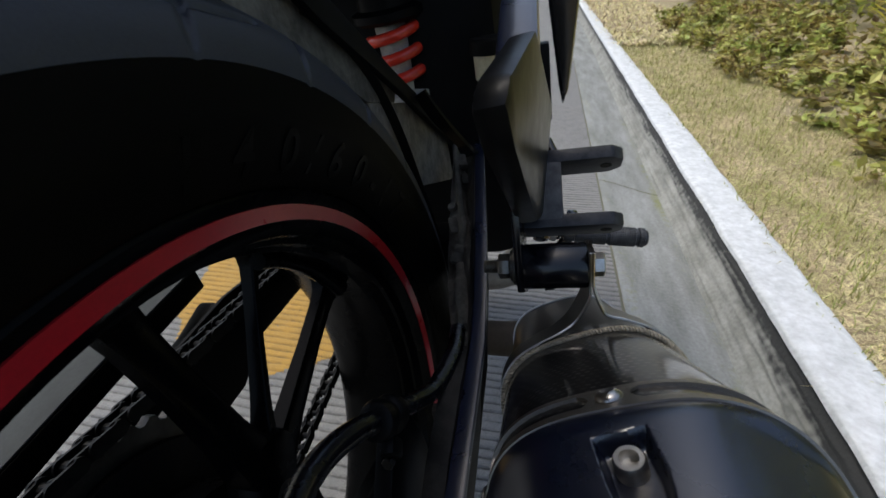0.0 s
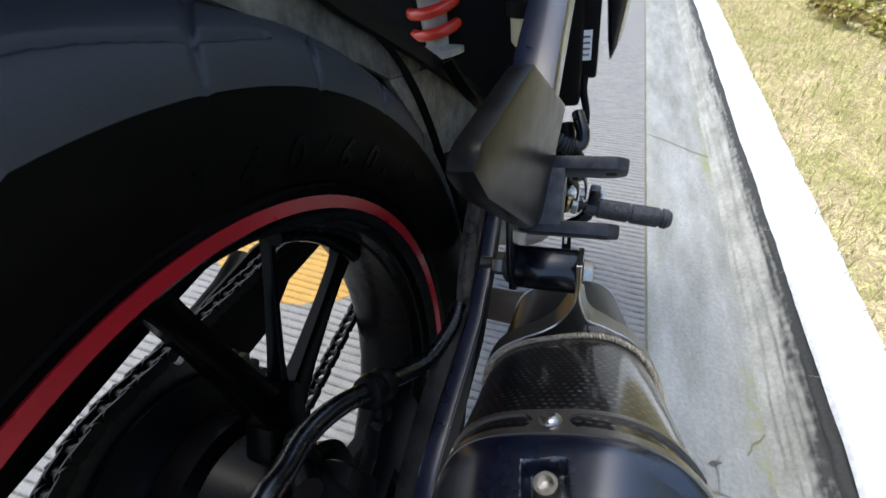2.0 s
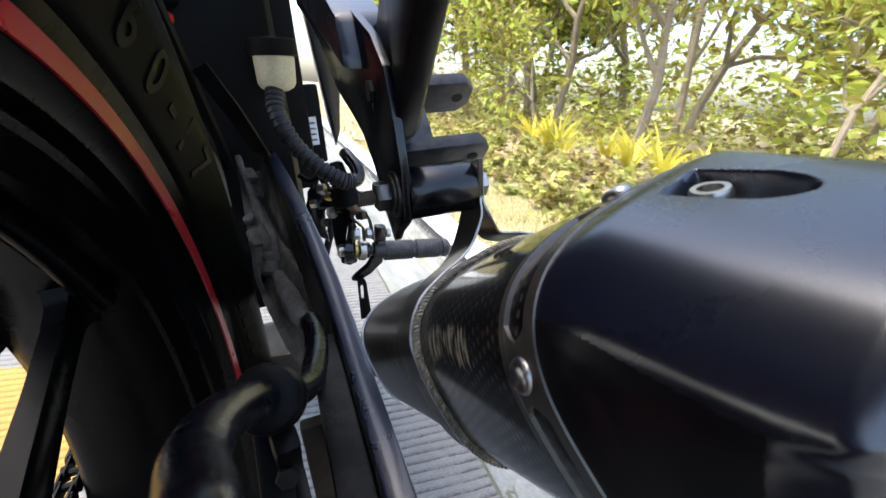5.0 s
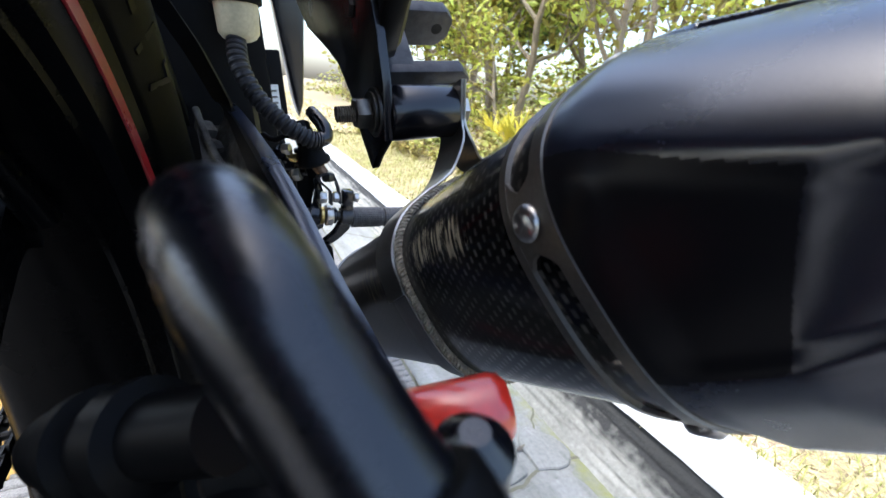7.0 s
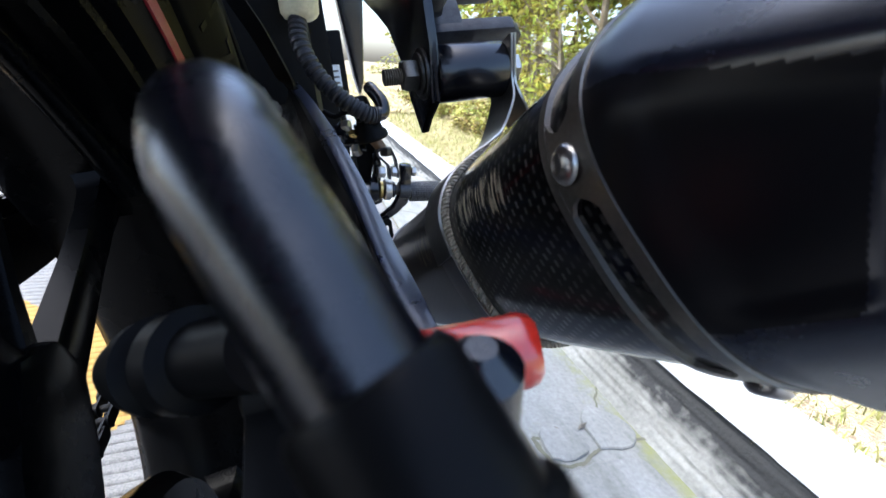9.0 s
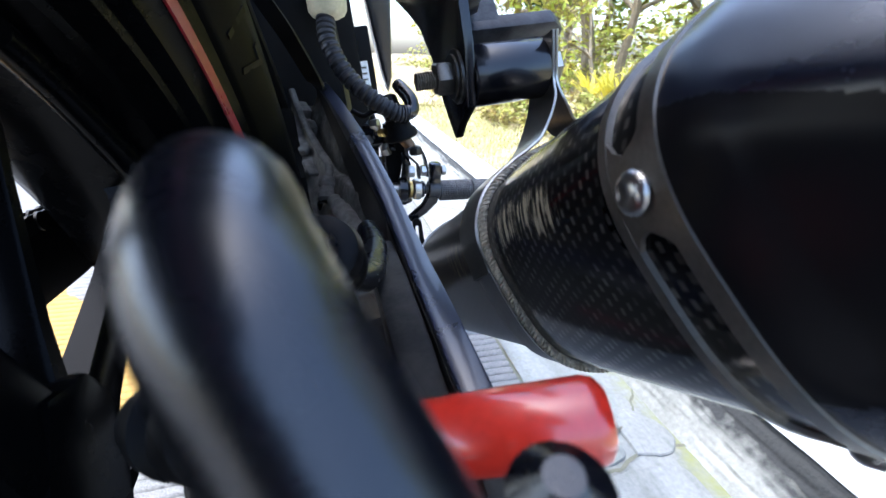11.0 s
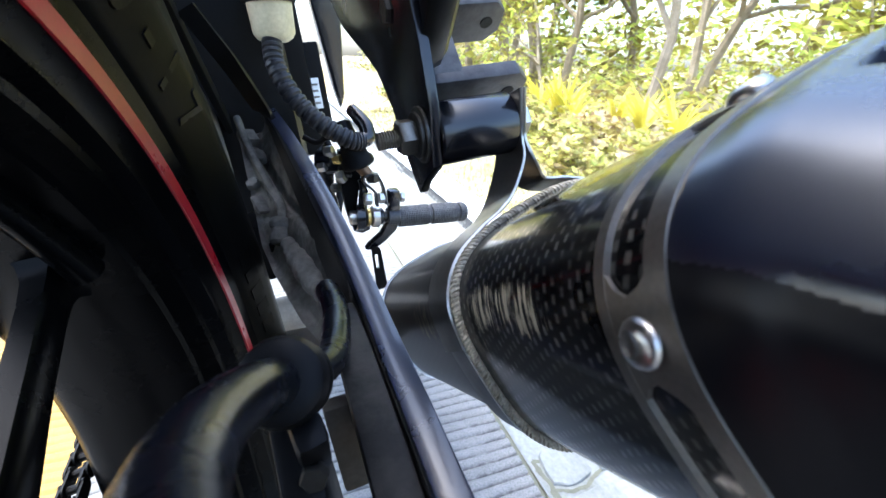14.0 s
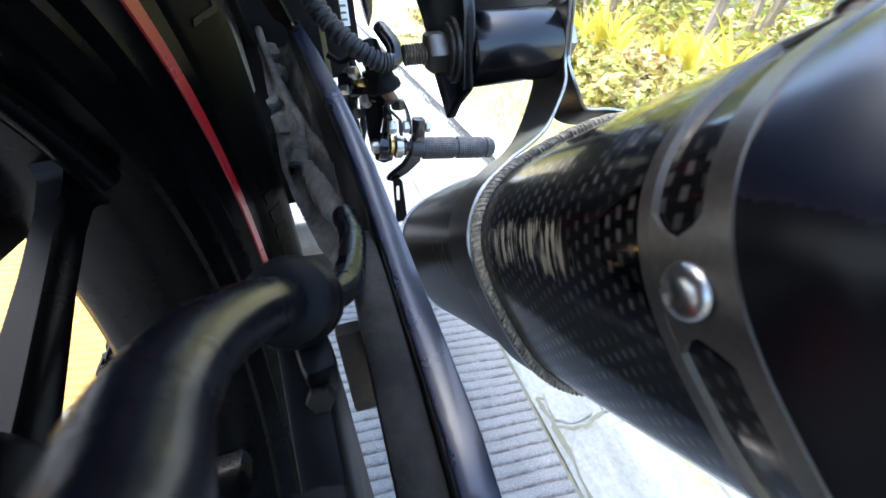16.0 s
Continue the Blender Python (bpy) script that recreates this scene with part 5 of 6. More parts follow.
    # link pipe and its collar
    pipe = spline([AX0 + AXD * 0.190, AX0 + AXD * 0.212, (0.122, 0.256, -0.040), (0.065, 0.265, -0.048), (0.0, 0.28, -0.052), (-0.06, 0.33, -0.06), (-0.08, 0.45, -0.09)], 8)
    part("link_pipe", tube(fresh(), pipe, 0.019, 24), PIPE, m, "heat-stained steel link pipe")
    nz = fresh()
    lathe(nz, AX0 + AXD * 0.1885, AXD, [(0, 0.0435), (0.003, 0.0425), (0.008, 0.038), (0.018, 0.027), (0.026, 0.0255), (0.026, 0.02)], 48)
    part("nose_cone", nz, BLACK_SATIN, m)
    # strap from the band up to the hanger tube
    for sg, x0 in ((-1, 0.1497), (1, 0.1513)):
        pts = [on_muffler(0.0530, sg * a, mrad(0.0530) + e) for a, e in ((92, 0.0030), (72, 0.0031), (54, 0.0032), (36, 0.0036))]
        pts += [on_muffler(0.0540, sg * 22, mrad(0.054) + 0.0050), on_muffler(0.056, sg * 10, mrad(0.056) + 0.0095), (x0 + sg * 0.0025, 0.1360, 0.1180), (x0 + sg * 0.0005, 0.1395, 0.1260), (x0, 0.1412, 0.134), (x0, 0.1415, 0.152)]
        ln = spline(pts, 6)
        bm = fresh()
        rings, rims = [], []
        for i, p in enumerate(ln):
            d = (ln[min(i + 1, len(ln) - 1)] - ln[max(i - 1, 0)]).normalized()
            k = min(1.0, max(0.0, (i / len(ln) - 0.40) / 0.45))
            wide = AXD.lerp(Vector((0, 1, 0)), k * k * (3 - 2 * k))
            wide = (wide - d * wide.dot(d)).normalized()
            nn = d.cross(wide)
            hw = 0.0105 + 0.0015 * min(1.0, 2.0 * i / len(ln))
            rims.append(p - wide * hw)
            cut_off = d * (0.009 if i == len(ln) - 1 else 0.0035 if i == len(ln) - 2 else 0.0)
            rings.append([bm.verts.new(p + wide * u + nn * v - (cut_off if u > 0 else Vector())) for u, v in ((-hw, -0.0008), (hw, -0.0008), (hw, 0.0008), (-hw, 0.0008))])
        for p, q in zip(rings, rings[1:]):
            for i in range(4):
                bm.faces.new((p[i], q[i], q[(i + 1) % 4], p[(i + 1) % 4]))
        bm.faces.new(rings[0][::-1])
        bm.faces.new(rings[-1])
        st = part("strap", bm, STRAP, m, "bent steel hanger strap")
        part("cut_edge", tube(fresh(), rims, 0.0008, 6), STEEL, st, "bright cut edge")
    return m


muffler()


# hanger and pillion footrest bracket
WORN_BLACK = mat("chipped_black_paint", (0.005, 0.0055, 0.008), 0.4, grain=300, stain=90, stain_amount=0.75, tint=(0.05, 0.05, 0.055), bump=0.12, spec=0.3)
FOOT_BLACK = mat("scuffed_black_footrest", (0.004, 0.004, 0.004), 0.34, grain=300, stain=60, stain_amount=0.5, tint=(0.012, 0.011, 0.010), bump=0.06, spec=0.16)
FORK_WEB = mat("rubbed_bare_metal", (0.075, 0.072, 0.07), 0.5, metal=0.5, grain=260, stain=90, stain_amount=0.8, tint=(0.015, 0.015, 0.016), bump=0.2)
def hanger():
    outline = [(0.1544, 0.106), (0.146, 0.114), (0.131, 0.124), (0.129, 0.150), (0.134, 0.172), (0.145, 0.198), (0.165, 0.213), (0.245, 0.242), (0.35, 0.275), (0.50, 0.318),
               (0.50, 0.268), (0.40, 0.238), (0.352, 0.220), (0.291, 0.184), (0.235, 0.168), (0.209, 0.159), (0.186, 0.142), (0.172, 0.122)]
    p = part("footrest_plate", side(outline, 0.1078, 0.0046, 0.001), BLACK_PAINT, bike, "black steel footrest bracket plate")
    sp = fresh()
    lathe(sp, (0.1124, 0.1415, 0.1360), (1, 0, 0), [(0, 0.004), (0, 0.0130), (0.001, 0.0137), (0.0355, 0.0137), (0.0365, 0.0130), (0.0365, 0.004)], 40)
    part("spacer_tube", sp, BLACK_PAINT, p, "glossy black spacer tube")
    part("bolt_head", hexnut((0.1522, 0.1415, 0.1360), (1, 0, 0), 0.0125, 0.0065), STEEL, p)
    part("nut", hexnut((0.0968, 0.1415, 0.1368), (1, 0, 0), 0.0135, 0.0075), NUT_STEEL, p)
    ws = fresh()
    rod(ws, (0.1044, 0.1415, 0.1368), (0.1062, 0.1415, 0.1368), 0.0100)
    rod(ws, (0.1060, 0.1415, 0.1368), (0.1079, 0.1415, 0.1368), 0.0120)
    part("washer", ws, DARK_STEEL, p)
    th = fresh()
    prof = [(0, 0), (0, 0.0036)]
    for i in range(9):
        prof += [(0.0004 + i * 0.00115, 0.0040), (0.0010 + i * 0.00115, 0.0035)]
    prof += [(0.0112, 0.0040), (0.0112, 0)]
    lathe(th, (0.0878, 0.1415, 0.1368), (1, 0, 0), prof, 20)
    part("threaded_end", th, NUT_STEEL, p)
    # forked footrest mount: two pierced prongs on a web
    nrm = Vector((0, 0.70, 0.714)).normalized()
    wid = Vector((0, -0.714, 0.70))
    for hole in (Vector((0.1638, 0.1905, 0.1812)), Vector((0.1618, 0.1660, 0.1497))):
        c = Vector((0.0, hole.y, hole.z))
        bm = fresh()
        pts = [(0.1126, -0.013), (hole.x + 0.003, -0.013), (hole.x + 0.0095, -0.006), (hole.x + 0.0095, 0.006), (hole.x + 0.003, 0.012), (0.1126, 0.012)]
        slab(bm, [Vector((x, 0, 0)) + c + wid * u - nrm * 0.0042 for x, u in pts], nrm, 0.0084, 0.0016)
        part("prong", bm, WORN_BLACK, p)
        hl = fresh()
        lathe(hl, hole - nrm * 0.0046, nrm, [(0, 0), (0, 0.0034), (0.0092, 0.0034), (0.0092, 0)], 20)
        part("pivot_hole", hl, DUSTY_PLASTIC, p)
    web = fresh()
    c0, c1 = Vector((0.1124, 0.1660, 0.1497)), Vector((0.1124, 0.1905, 0.1812))
    slab(web, [c0 - wid * 0.010, c0 + wid * 0.012, c1 + wid * 0.012, c1 - wid * 0.010], (1, 0, 0), 0.0245, 0.0015)
    part("web", web, FORK_WEB, p, "worn bare-metal web")
    # folded pillion footrest
    bl = fresh()
    slab(bl, [(0.113, 0.158, 0.160), (0.109, 0.146, 0.164), (0.107, 0.070, 0.236), (0.106, 0.058, 0.2550), (0.108, 0.066, 0.2620), (0.115, 0.129, 0.2660), (0.121, 0.214, 0.212)], (1, -0.12, 0.1), 0.013, 0.004)
    part("pillion_footrest", bl, FOOT_BLACK, p, "folded black pillion footrest")
    part("plate_bolt", hexnut((0.1055, 0.172, 0.186), (1, 0, 0), 0.010, 0.005), DARK_STEEL, p)
    arm = side([(0.192, 0.205), (0.20, 0.225), (0.245, 0.246), (0.35, 0.279), (0.56, 0.340), (0.56, 0.312), (0.36, 0.250), (0.26, 0.218), (0.19, 0.196)], 0.097, 0.030, 0.005)
    part("subframe_arm", arm, SKY_SHEEN_BLACK, p, "gloss black subframe arm")
    return p


hanger()


# rider's footrest with its lever and linkage
def grip(bm, a, b, r, zones, n=128):
    """A turned bar with raised diamond knurling in the zones (start and end in metres)."""
    a, b = Vector(a), Vector(b)
    d, u, v = frame_of(b - a)
    L = (b - a).length
    rings = []
    m = int(L / 0.00075)
    for i in range(m + 1):
        t = L * i / m
        in_zone = any(z0 <= t <= z1 for z0, z1 in zones)
        e = min(t, L - t)
        base = (r if in_zone else r - 0.0016) - max(0.0, 0.002 - e) * 0.8
        row = []
        for k in range(n):
            w = 2 * math.pi * k / n
            q = base + (0.00042 * (math.sin(t * 1500 + 16 * w) * math.sin(t * 1500 - 16 * w)) if in_zone else 0.0)
            row.append(bm.verts.new(a + d * t + (u * math.cos(w) + v * math.sin(w)) * q))
        rings.append(row)
    for p, q in zip(rings, rings[1:]):
        for k in range(n):
            bm.faces.new((p[k], q[k], q[(k + 1) % n], p[(k + 1) % n]))
    bm.faces.new(rings[0][::-1])
    bm.faces.new(rings[-1])
    return bm


def upright(points, y, depth, bevel=0.001):
    """A plate across the bike: (x, z) points, from y to y + depth."""
    return slab(fresh(), [(x, y, z) for x, z in points], (0, 1, 0), depth, bevel)


def ribbon(points, y, depth, thick):
    """A bent strip across the bike along (x, z) points."""
    line = spline([(x, y, z) for x, z in points], 6)
    bm = fresh()
    rings = []
    for i, p in enumerate(line):
        d = (line[min(i + 1, len(line) - 1)] - line[max(i - 1, 0)]).normalized()
        nn = d.cross(Vector((0, 1, 0))).normalized()
        rings.append([bm.verts.new(p + nn * u + Vector((0, w, 0))) for u, w in ((-thick, 0), (thick, 0), (thick, depth), (-thick, depth))])
    for p, q in zip(rings, rings[1:]):
        for i in range(4):
            bm.faces.new((p[i], q[i], q[(i + 1) % 4], p[(i + 1) % 4]))
    bm.faces.new(rings[0][::-1])
    bm.faces.new(rings[-1])
    return bm


def footrest():
    def on_axle(x):
        return Vector((x, 0.412, 0.0008 - 0.175 * (x - 0.108)))
    f = part("rider_footrest", grip(fresh(), (0.1560, 0.4195, -0.0120), (0.2450, 0.4195, -0.0246), 0.0122, ((0.003, 0.0400), (0.0435, 0.0750), (0.0790, 0.0860))), KNURL, bike, "knurled dark alloy rider footrest")

    def ring(name, x0, x1, r, material, label=""):
        r0 = fresh()
        rod(r0, on_axle(x0), on_axle(x1), r, 32, bevel=0.0008)
        part(name, r0, material, f, label)
    ring("shank", 0.1440, 0.1575, 0.0102, KNURL)
    ring("pivot_bolt", 0.1085, 0.150, 0.0060, DARK_STEEL)
    ring("pivot_disc", 0.1085, 0.1180, 0.0145, BLACK_PAINT)
    ring("pivot_washer", 0.1180, 0.1200, 0.0115, BLACK_SATIN)
    ring("brass_bush", 0.1205, 0.1250, 0.0100, BRASS, "brass bush")
    ring("steel_collar", 0.1265, 0.1345, 0.0122, STEEL, "bright steel collar")
    ring("inner_collar", 0.1345, 0.1390, 0.0095, BLACK_PAINT)
    head = fresh()
    lathe(head, on_axle(0.1085), on_axle(0.100) - on_axle(0.1085), [(0, 0), (0, 0.0078), (0.005, 0.0076), (0.0065, 0.0062), (0.0065, 0.0034), (0.0035, 0.0032), (0.0035, 0)], 28)
    part("pivot_head", head, STEEL, f, "button-head steel bolt")
    part("footrest_arm", upright([(0.1498, 0.0233), (0.1600, 0.0215), (0.1592, 0.0017), (0.1525, -0.0220), (0.1377, -0.0332), (0.1205, -0.0410), (0.1129, -0.0385), (0.1176, -0.0338), (0.1335, -0.0237), (0.1440, -0.0091)], 0.4060, 0.0110, 0.0015), BLACK_PAINT, f, "cranked black footrest arm")
    part("lever_plate", upright([(0.1181, 0.0414), (0.1262, 0.0419), (0.1282, 0.0258), (0.1243, 0.0069), (0.1262, -0.0070), (0.1232, -0.0189), (0.1137, -0.0211), (0.1047, -0.0164), (0.1040, -0.0012), (0.1144, 0.0088), (0.1191, 0.0274)], 0.4150, 0.0060, 0.001), BLACK_PAINT, f)
    for pts in ([(0.1234, 0.0471), (0.1236, 0.0404), (0.1293, 0.0333), (0.1339, 0.0262), (0.1333, 0.0122)], [(0.1384, 0.0459), (0.1420, 0.0361), (0.1433, 0.0265), (0.1429, 0.0124)]):
        part("clevis_strap", ribbon(pts, 0.4000, 0.0110, 0.0012), WORN_BLACK, f)
    part("clevis_bridge", ribbon([(0.1230, 0.0466), (0.1310, 0.0482), (0.1388, 0.0456)], 0.4000, 0.0110, 0.0012), WORN_BLACK, f)
    part("lock_nut", hexnut((0.1336, 0.4045, 0.0480), (-0.05, 0.02, -1), 0.0130, 0.0085), DARK_STEEL, f)
    part("clevis_head", hexnut((0.1205, 0.4045, 0.0220), (1, 0, -0.13), 0.0120, 0.0085), STEEL, f, "steel bolt head")
    part("clevis_nut", hexnut((0.1365, 0.4045, 0.0202), (1, 0, -0.13), 0.0115, 0.0060), STEEL, f)
    part("arm_boss", block((0.1535, 0.4080, 0.0165), (0.0130, 0.0150, 0.0190), (0, 7, 0), 0.003), BLACK_PAINT, f)
    part("clevis_end", hexnut((0.1600, 0.4045, 0.0165), (1, 0, -0.13), 0.0100, 0.0055), STEEL, f)
    tab = fresh()
    ring_o = [(0.1181, -0.0380), (0.1200, -0.0352), (0.1239, -0.0345), (0.1272, -0.0365), (0.1285, -0.0400), (0.1297, -0.0891), (0.1165, -0.0905)]
    ring_i = [(0.1206, -0.0450), (0.1214, -0.0436), (0.1229, -0.0434), (0.1241, -0.0442), (0.1245, -0.0460), (0.1236, -0.0622), (0.1198, -0.0618)]
    grid = [[tab.verts.new((x, y, z)) for x, z in rg] for y in (0.3995, 0.4025) for rg in (ring_o, ring_i)]
    for i in range(7):
        j = (i + 1) % 7
        tab.faces.new((grid[0][i], grid[0][j], grid[1][j], grid[1][i]))
        tab.faces.new((grid[2][i], grid[3][i], grid[3][j], grid[2][j]))
        tab.faces.new((grid[0][i], grid[2][i], grid[2][j], grid[0][j]))
        tab.faces.new((grid[1][i], grid[1][j], grid[3][j], grid[3][i]))
    part("slotted_tab", tab, BLACK_SATIN, f, "black tab with a slot", smooth=False)
    part("linkage_housing", upright([(0.1057, 0.0729), (0.1330, 0.0700), (0.1330, 0.0500), (0.1246, 0.0398), (0.1144, 0.0057), (0.1045, -0.0164), (0.1020, 0.0080), (0.1021, 0.0340)], 0.4260, 0.0140, 0.002), BLACK_SATIN, f)
    part("heel_plate", upright([(0.0843, 0.0728), (0.0940, 0.0800), (0.0985, 0.0496), (0.0950, 0.0247), (0.0972, 0.0041), (0.0832, 0.0150), (0.0760, 0.0500)], 0.4400, 0.0060, 0.0015), BLACK_PAINT, f)
    for x, z, r, m in ((0.0926, 0.0737, 0.0115, STEEL), (0.0822, 0.0592, 0.0095, STEEL), (0.1000, 0.0455, 0.0135, STEEL), (0.0990, 0.0640, 0.0090, BRASS), (0.0913, 0.0340, 0.0090, DARK_STEEL), (0.1040, 0.0570, 0.0100, DARK_STEEL)):
        part("link_bolt", hexnut((x, 0.4270, z), (0.85, -0.5, 0.1), r, 0.0085), m, f)
    for x, z, r in ((0.0880, 0.0660, 0.0090), (0.1075, 0.0500, 0.0095), (0.0960, 0.0560, 0.0080)):
        r0 = fresh()
        rod(r0, (x - 0.006, 0.434, z), (x + 0.009, 0.428, z), r, 20)
        part("linkage_pin", r0, BLACK_PAINT, f)
    wire = spline([(0.0750, 0.44, 0.0900), (0.0860, 0.432, 0.0840), (0.0990, 0.430, 0.0880), (0.1130, 0.430, 0.0820)], 8)
    part("linkage_wire", tube(fresh(), wire, 0.0030, 10), BLACK_PLASTIC, f, "thin black cable")
    return f


KNURL = mat("knurled_alloy", (0.022, 0.023, 0.026), 0.45, metal=0.5, grain=900, stain=60, stain_amount=0.5, tint=(0.12, 0.12, 0.125), bump=0.4)
footrest()


RUSTY = mat("rust_stained_steel", (0.16, 0.10, 0.06), 0.55, metal=0.6, grain=400, stain=90, stain_amount=0.7, tint=(0.06, 0.04, 0.03), bump=0.2)


# brake fluid reservoir, its ribbed hose and the master cylinder
def master():
    o = Vector((0.0700, 0.450, 0.180))
    bm = fresh()
    lathe(bm, o, (0.05, 0.02, 1), [(0, 0), (0, 0.010), (0.003, 0.016), (0.008, 0.0195), (0.032, 0.0205), (0.034, 0.0205), (0.034, 0)], 40)
    r = part("fluid_reservoir", bm, CREAM, bike, "cream plastic fluid reservoir with black cap")
    bm = fresh()
    prof = [(0.034, 0.0), (0.034, 0.024), (0.036, 0.0248), (0.049, 0.0245), (0.051, 0.0225), (0.051, 0)]
    lathe(bm, o, (0.05, 0.02, 1), prof, 24)
    part("cap", bm, BLACK_PLASTIC, r, "black screw cap")
    line = spline([(0.066, 0.442, 0.182), (0.064, 0.430, 0.160), (0.074, 0.415, 0.130), (0.094, 0.402, 0.105), (0.116, 0.398, 0.088), (0.129, 0.400, 0.084)], 22)
    n = len(line)
    part("ribbed_hose", tube(fresh(), line, lambda t: 0.0086 + (0.0009 if int(t * n) % 5 < 3 else -0.0006), 18), RIBBED, r, "ribbed black hose")
    part("elbow", tube(fresh(), spline([(0.126, 0.400, 0.085), (0.1345, 0.402, 0.0875), (0.1355, 0.408, 0.097), (0.1310, 0.418, 0.106), (0.1275, 0.428, 0.1120)], 8), lambda t: 0.0084 - 0.0016 * t, 18), BLACK_PAINT, r, "smooth black hose elbow")
    bm = fresh()
    lathe(bm, (0.1180, 0.412, 0.0800), (0.20, -0.05, -1), [(0, 0), (0, 0.0125), (0.012, 0.0140), (0.016, 0.0175), (0.021, 0.0180), (0.023, 0.0165), (0.023, 0.0100), (0.018, 0.0090), (0.018, 0)], 28)
    part("rubber_boot", bm, BLACK_PLASTIC, r)
    bm = fresh()
    rod(bm, (0.1195, 0.4115, 0.0640), (0.1300, 0.4060, 0.0465), 0.0072, r2=0.0060)
    part("push_rod", bm, RUSTY, r, "rust-stained push rod")
    bm = fresh()
    rod(bm, (0.1185, 0.414, 0.0760), (0.1130, 0.428, 0.1000), 0.0110)
    part("cylinder", bm, BLACK_SATIN, r)
    return r


master()


# shock absorber
PALE_ALLOY = mat("pale_dusty_alloy", (0.40, 0.39, 0.35), 0.5, metal=0.2, grain=260, stain=55, stain_amount=0.6, tint=(0.2, 0.19, 0.17), bump=0.2)
def shock():
    o, d = Vector((-0.051, 0.502, 0.170)), Vector((0.0, -0.10, 1.0)).normalized()
    _, a, b = frame_of(d)
    line = []
    turns, pitch, R = 3.1, 0.0245, 0.031
    for i in range(int(turns * 36) + 1):
        t = i / 36
        line.append(o + d * (0.018 + t * pitch) + (a * math.cos(2 * math.pi * t) + b * math.sin(2 * math.pi * t)) * R)
    s = part("shock_spring", tube(fresh(), line, 0.0068, 14), RED_SPRING, bike, "bright red rear shock spring")
    bm = fresh()
    lathe(bm, o, d, [(-0.05, 0), (-0.05, 0.012), (0, 0.014), (0.002, 0.038), (0.010, 0.038), (0.012, 0.022), (0.09, 0.0215), (0.09, 0.016), (0.142, 0.016), (0.142, 0)], 36)
    part("damper_body", bm, PALE_ALLOY, s, "grey damper body")
    bm = fresh()
    lathe(bm, o + d * 0.094, d, [(0, 0), (0, 0.040), (0.004, 0.045), (0.012, 0.045), (0.016, 0.036), (0.06, 0.034), (0.10, 0.034), (0.10, 0)], 36)
    part("upper_seat", bm, BLACK_SATIN, s, "black upper spring seat")


shock()


# outlines (ahead, up) of the mudguard's upper flank, its dusty lower flank and the rail over it
GU = [(0.10, 0.31), (0.192, 0.298), (0.222, 0.285), (0.323, 0.218), (0.307, 0.206), (0.247, 0.222), (0.19, 0.258)]
GL = [(0.247, 0.222), (0.307, 0.206), (0.364, 0.192), (0.620, 0.035), (0.471, 0.056), (0.318, 0.116), (0.274, 0.182)]
GR = [(0.12, 0.33), (0.202, 0.295), (0.297, 0.233), (0.646, 0.022), (0.596, 0.027), (0.278, 0.229), (0.187, 0.282)]


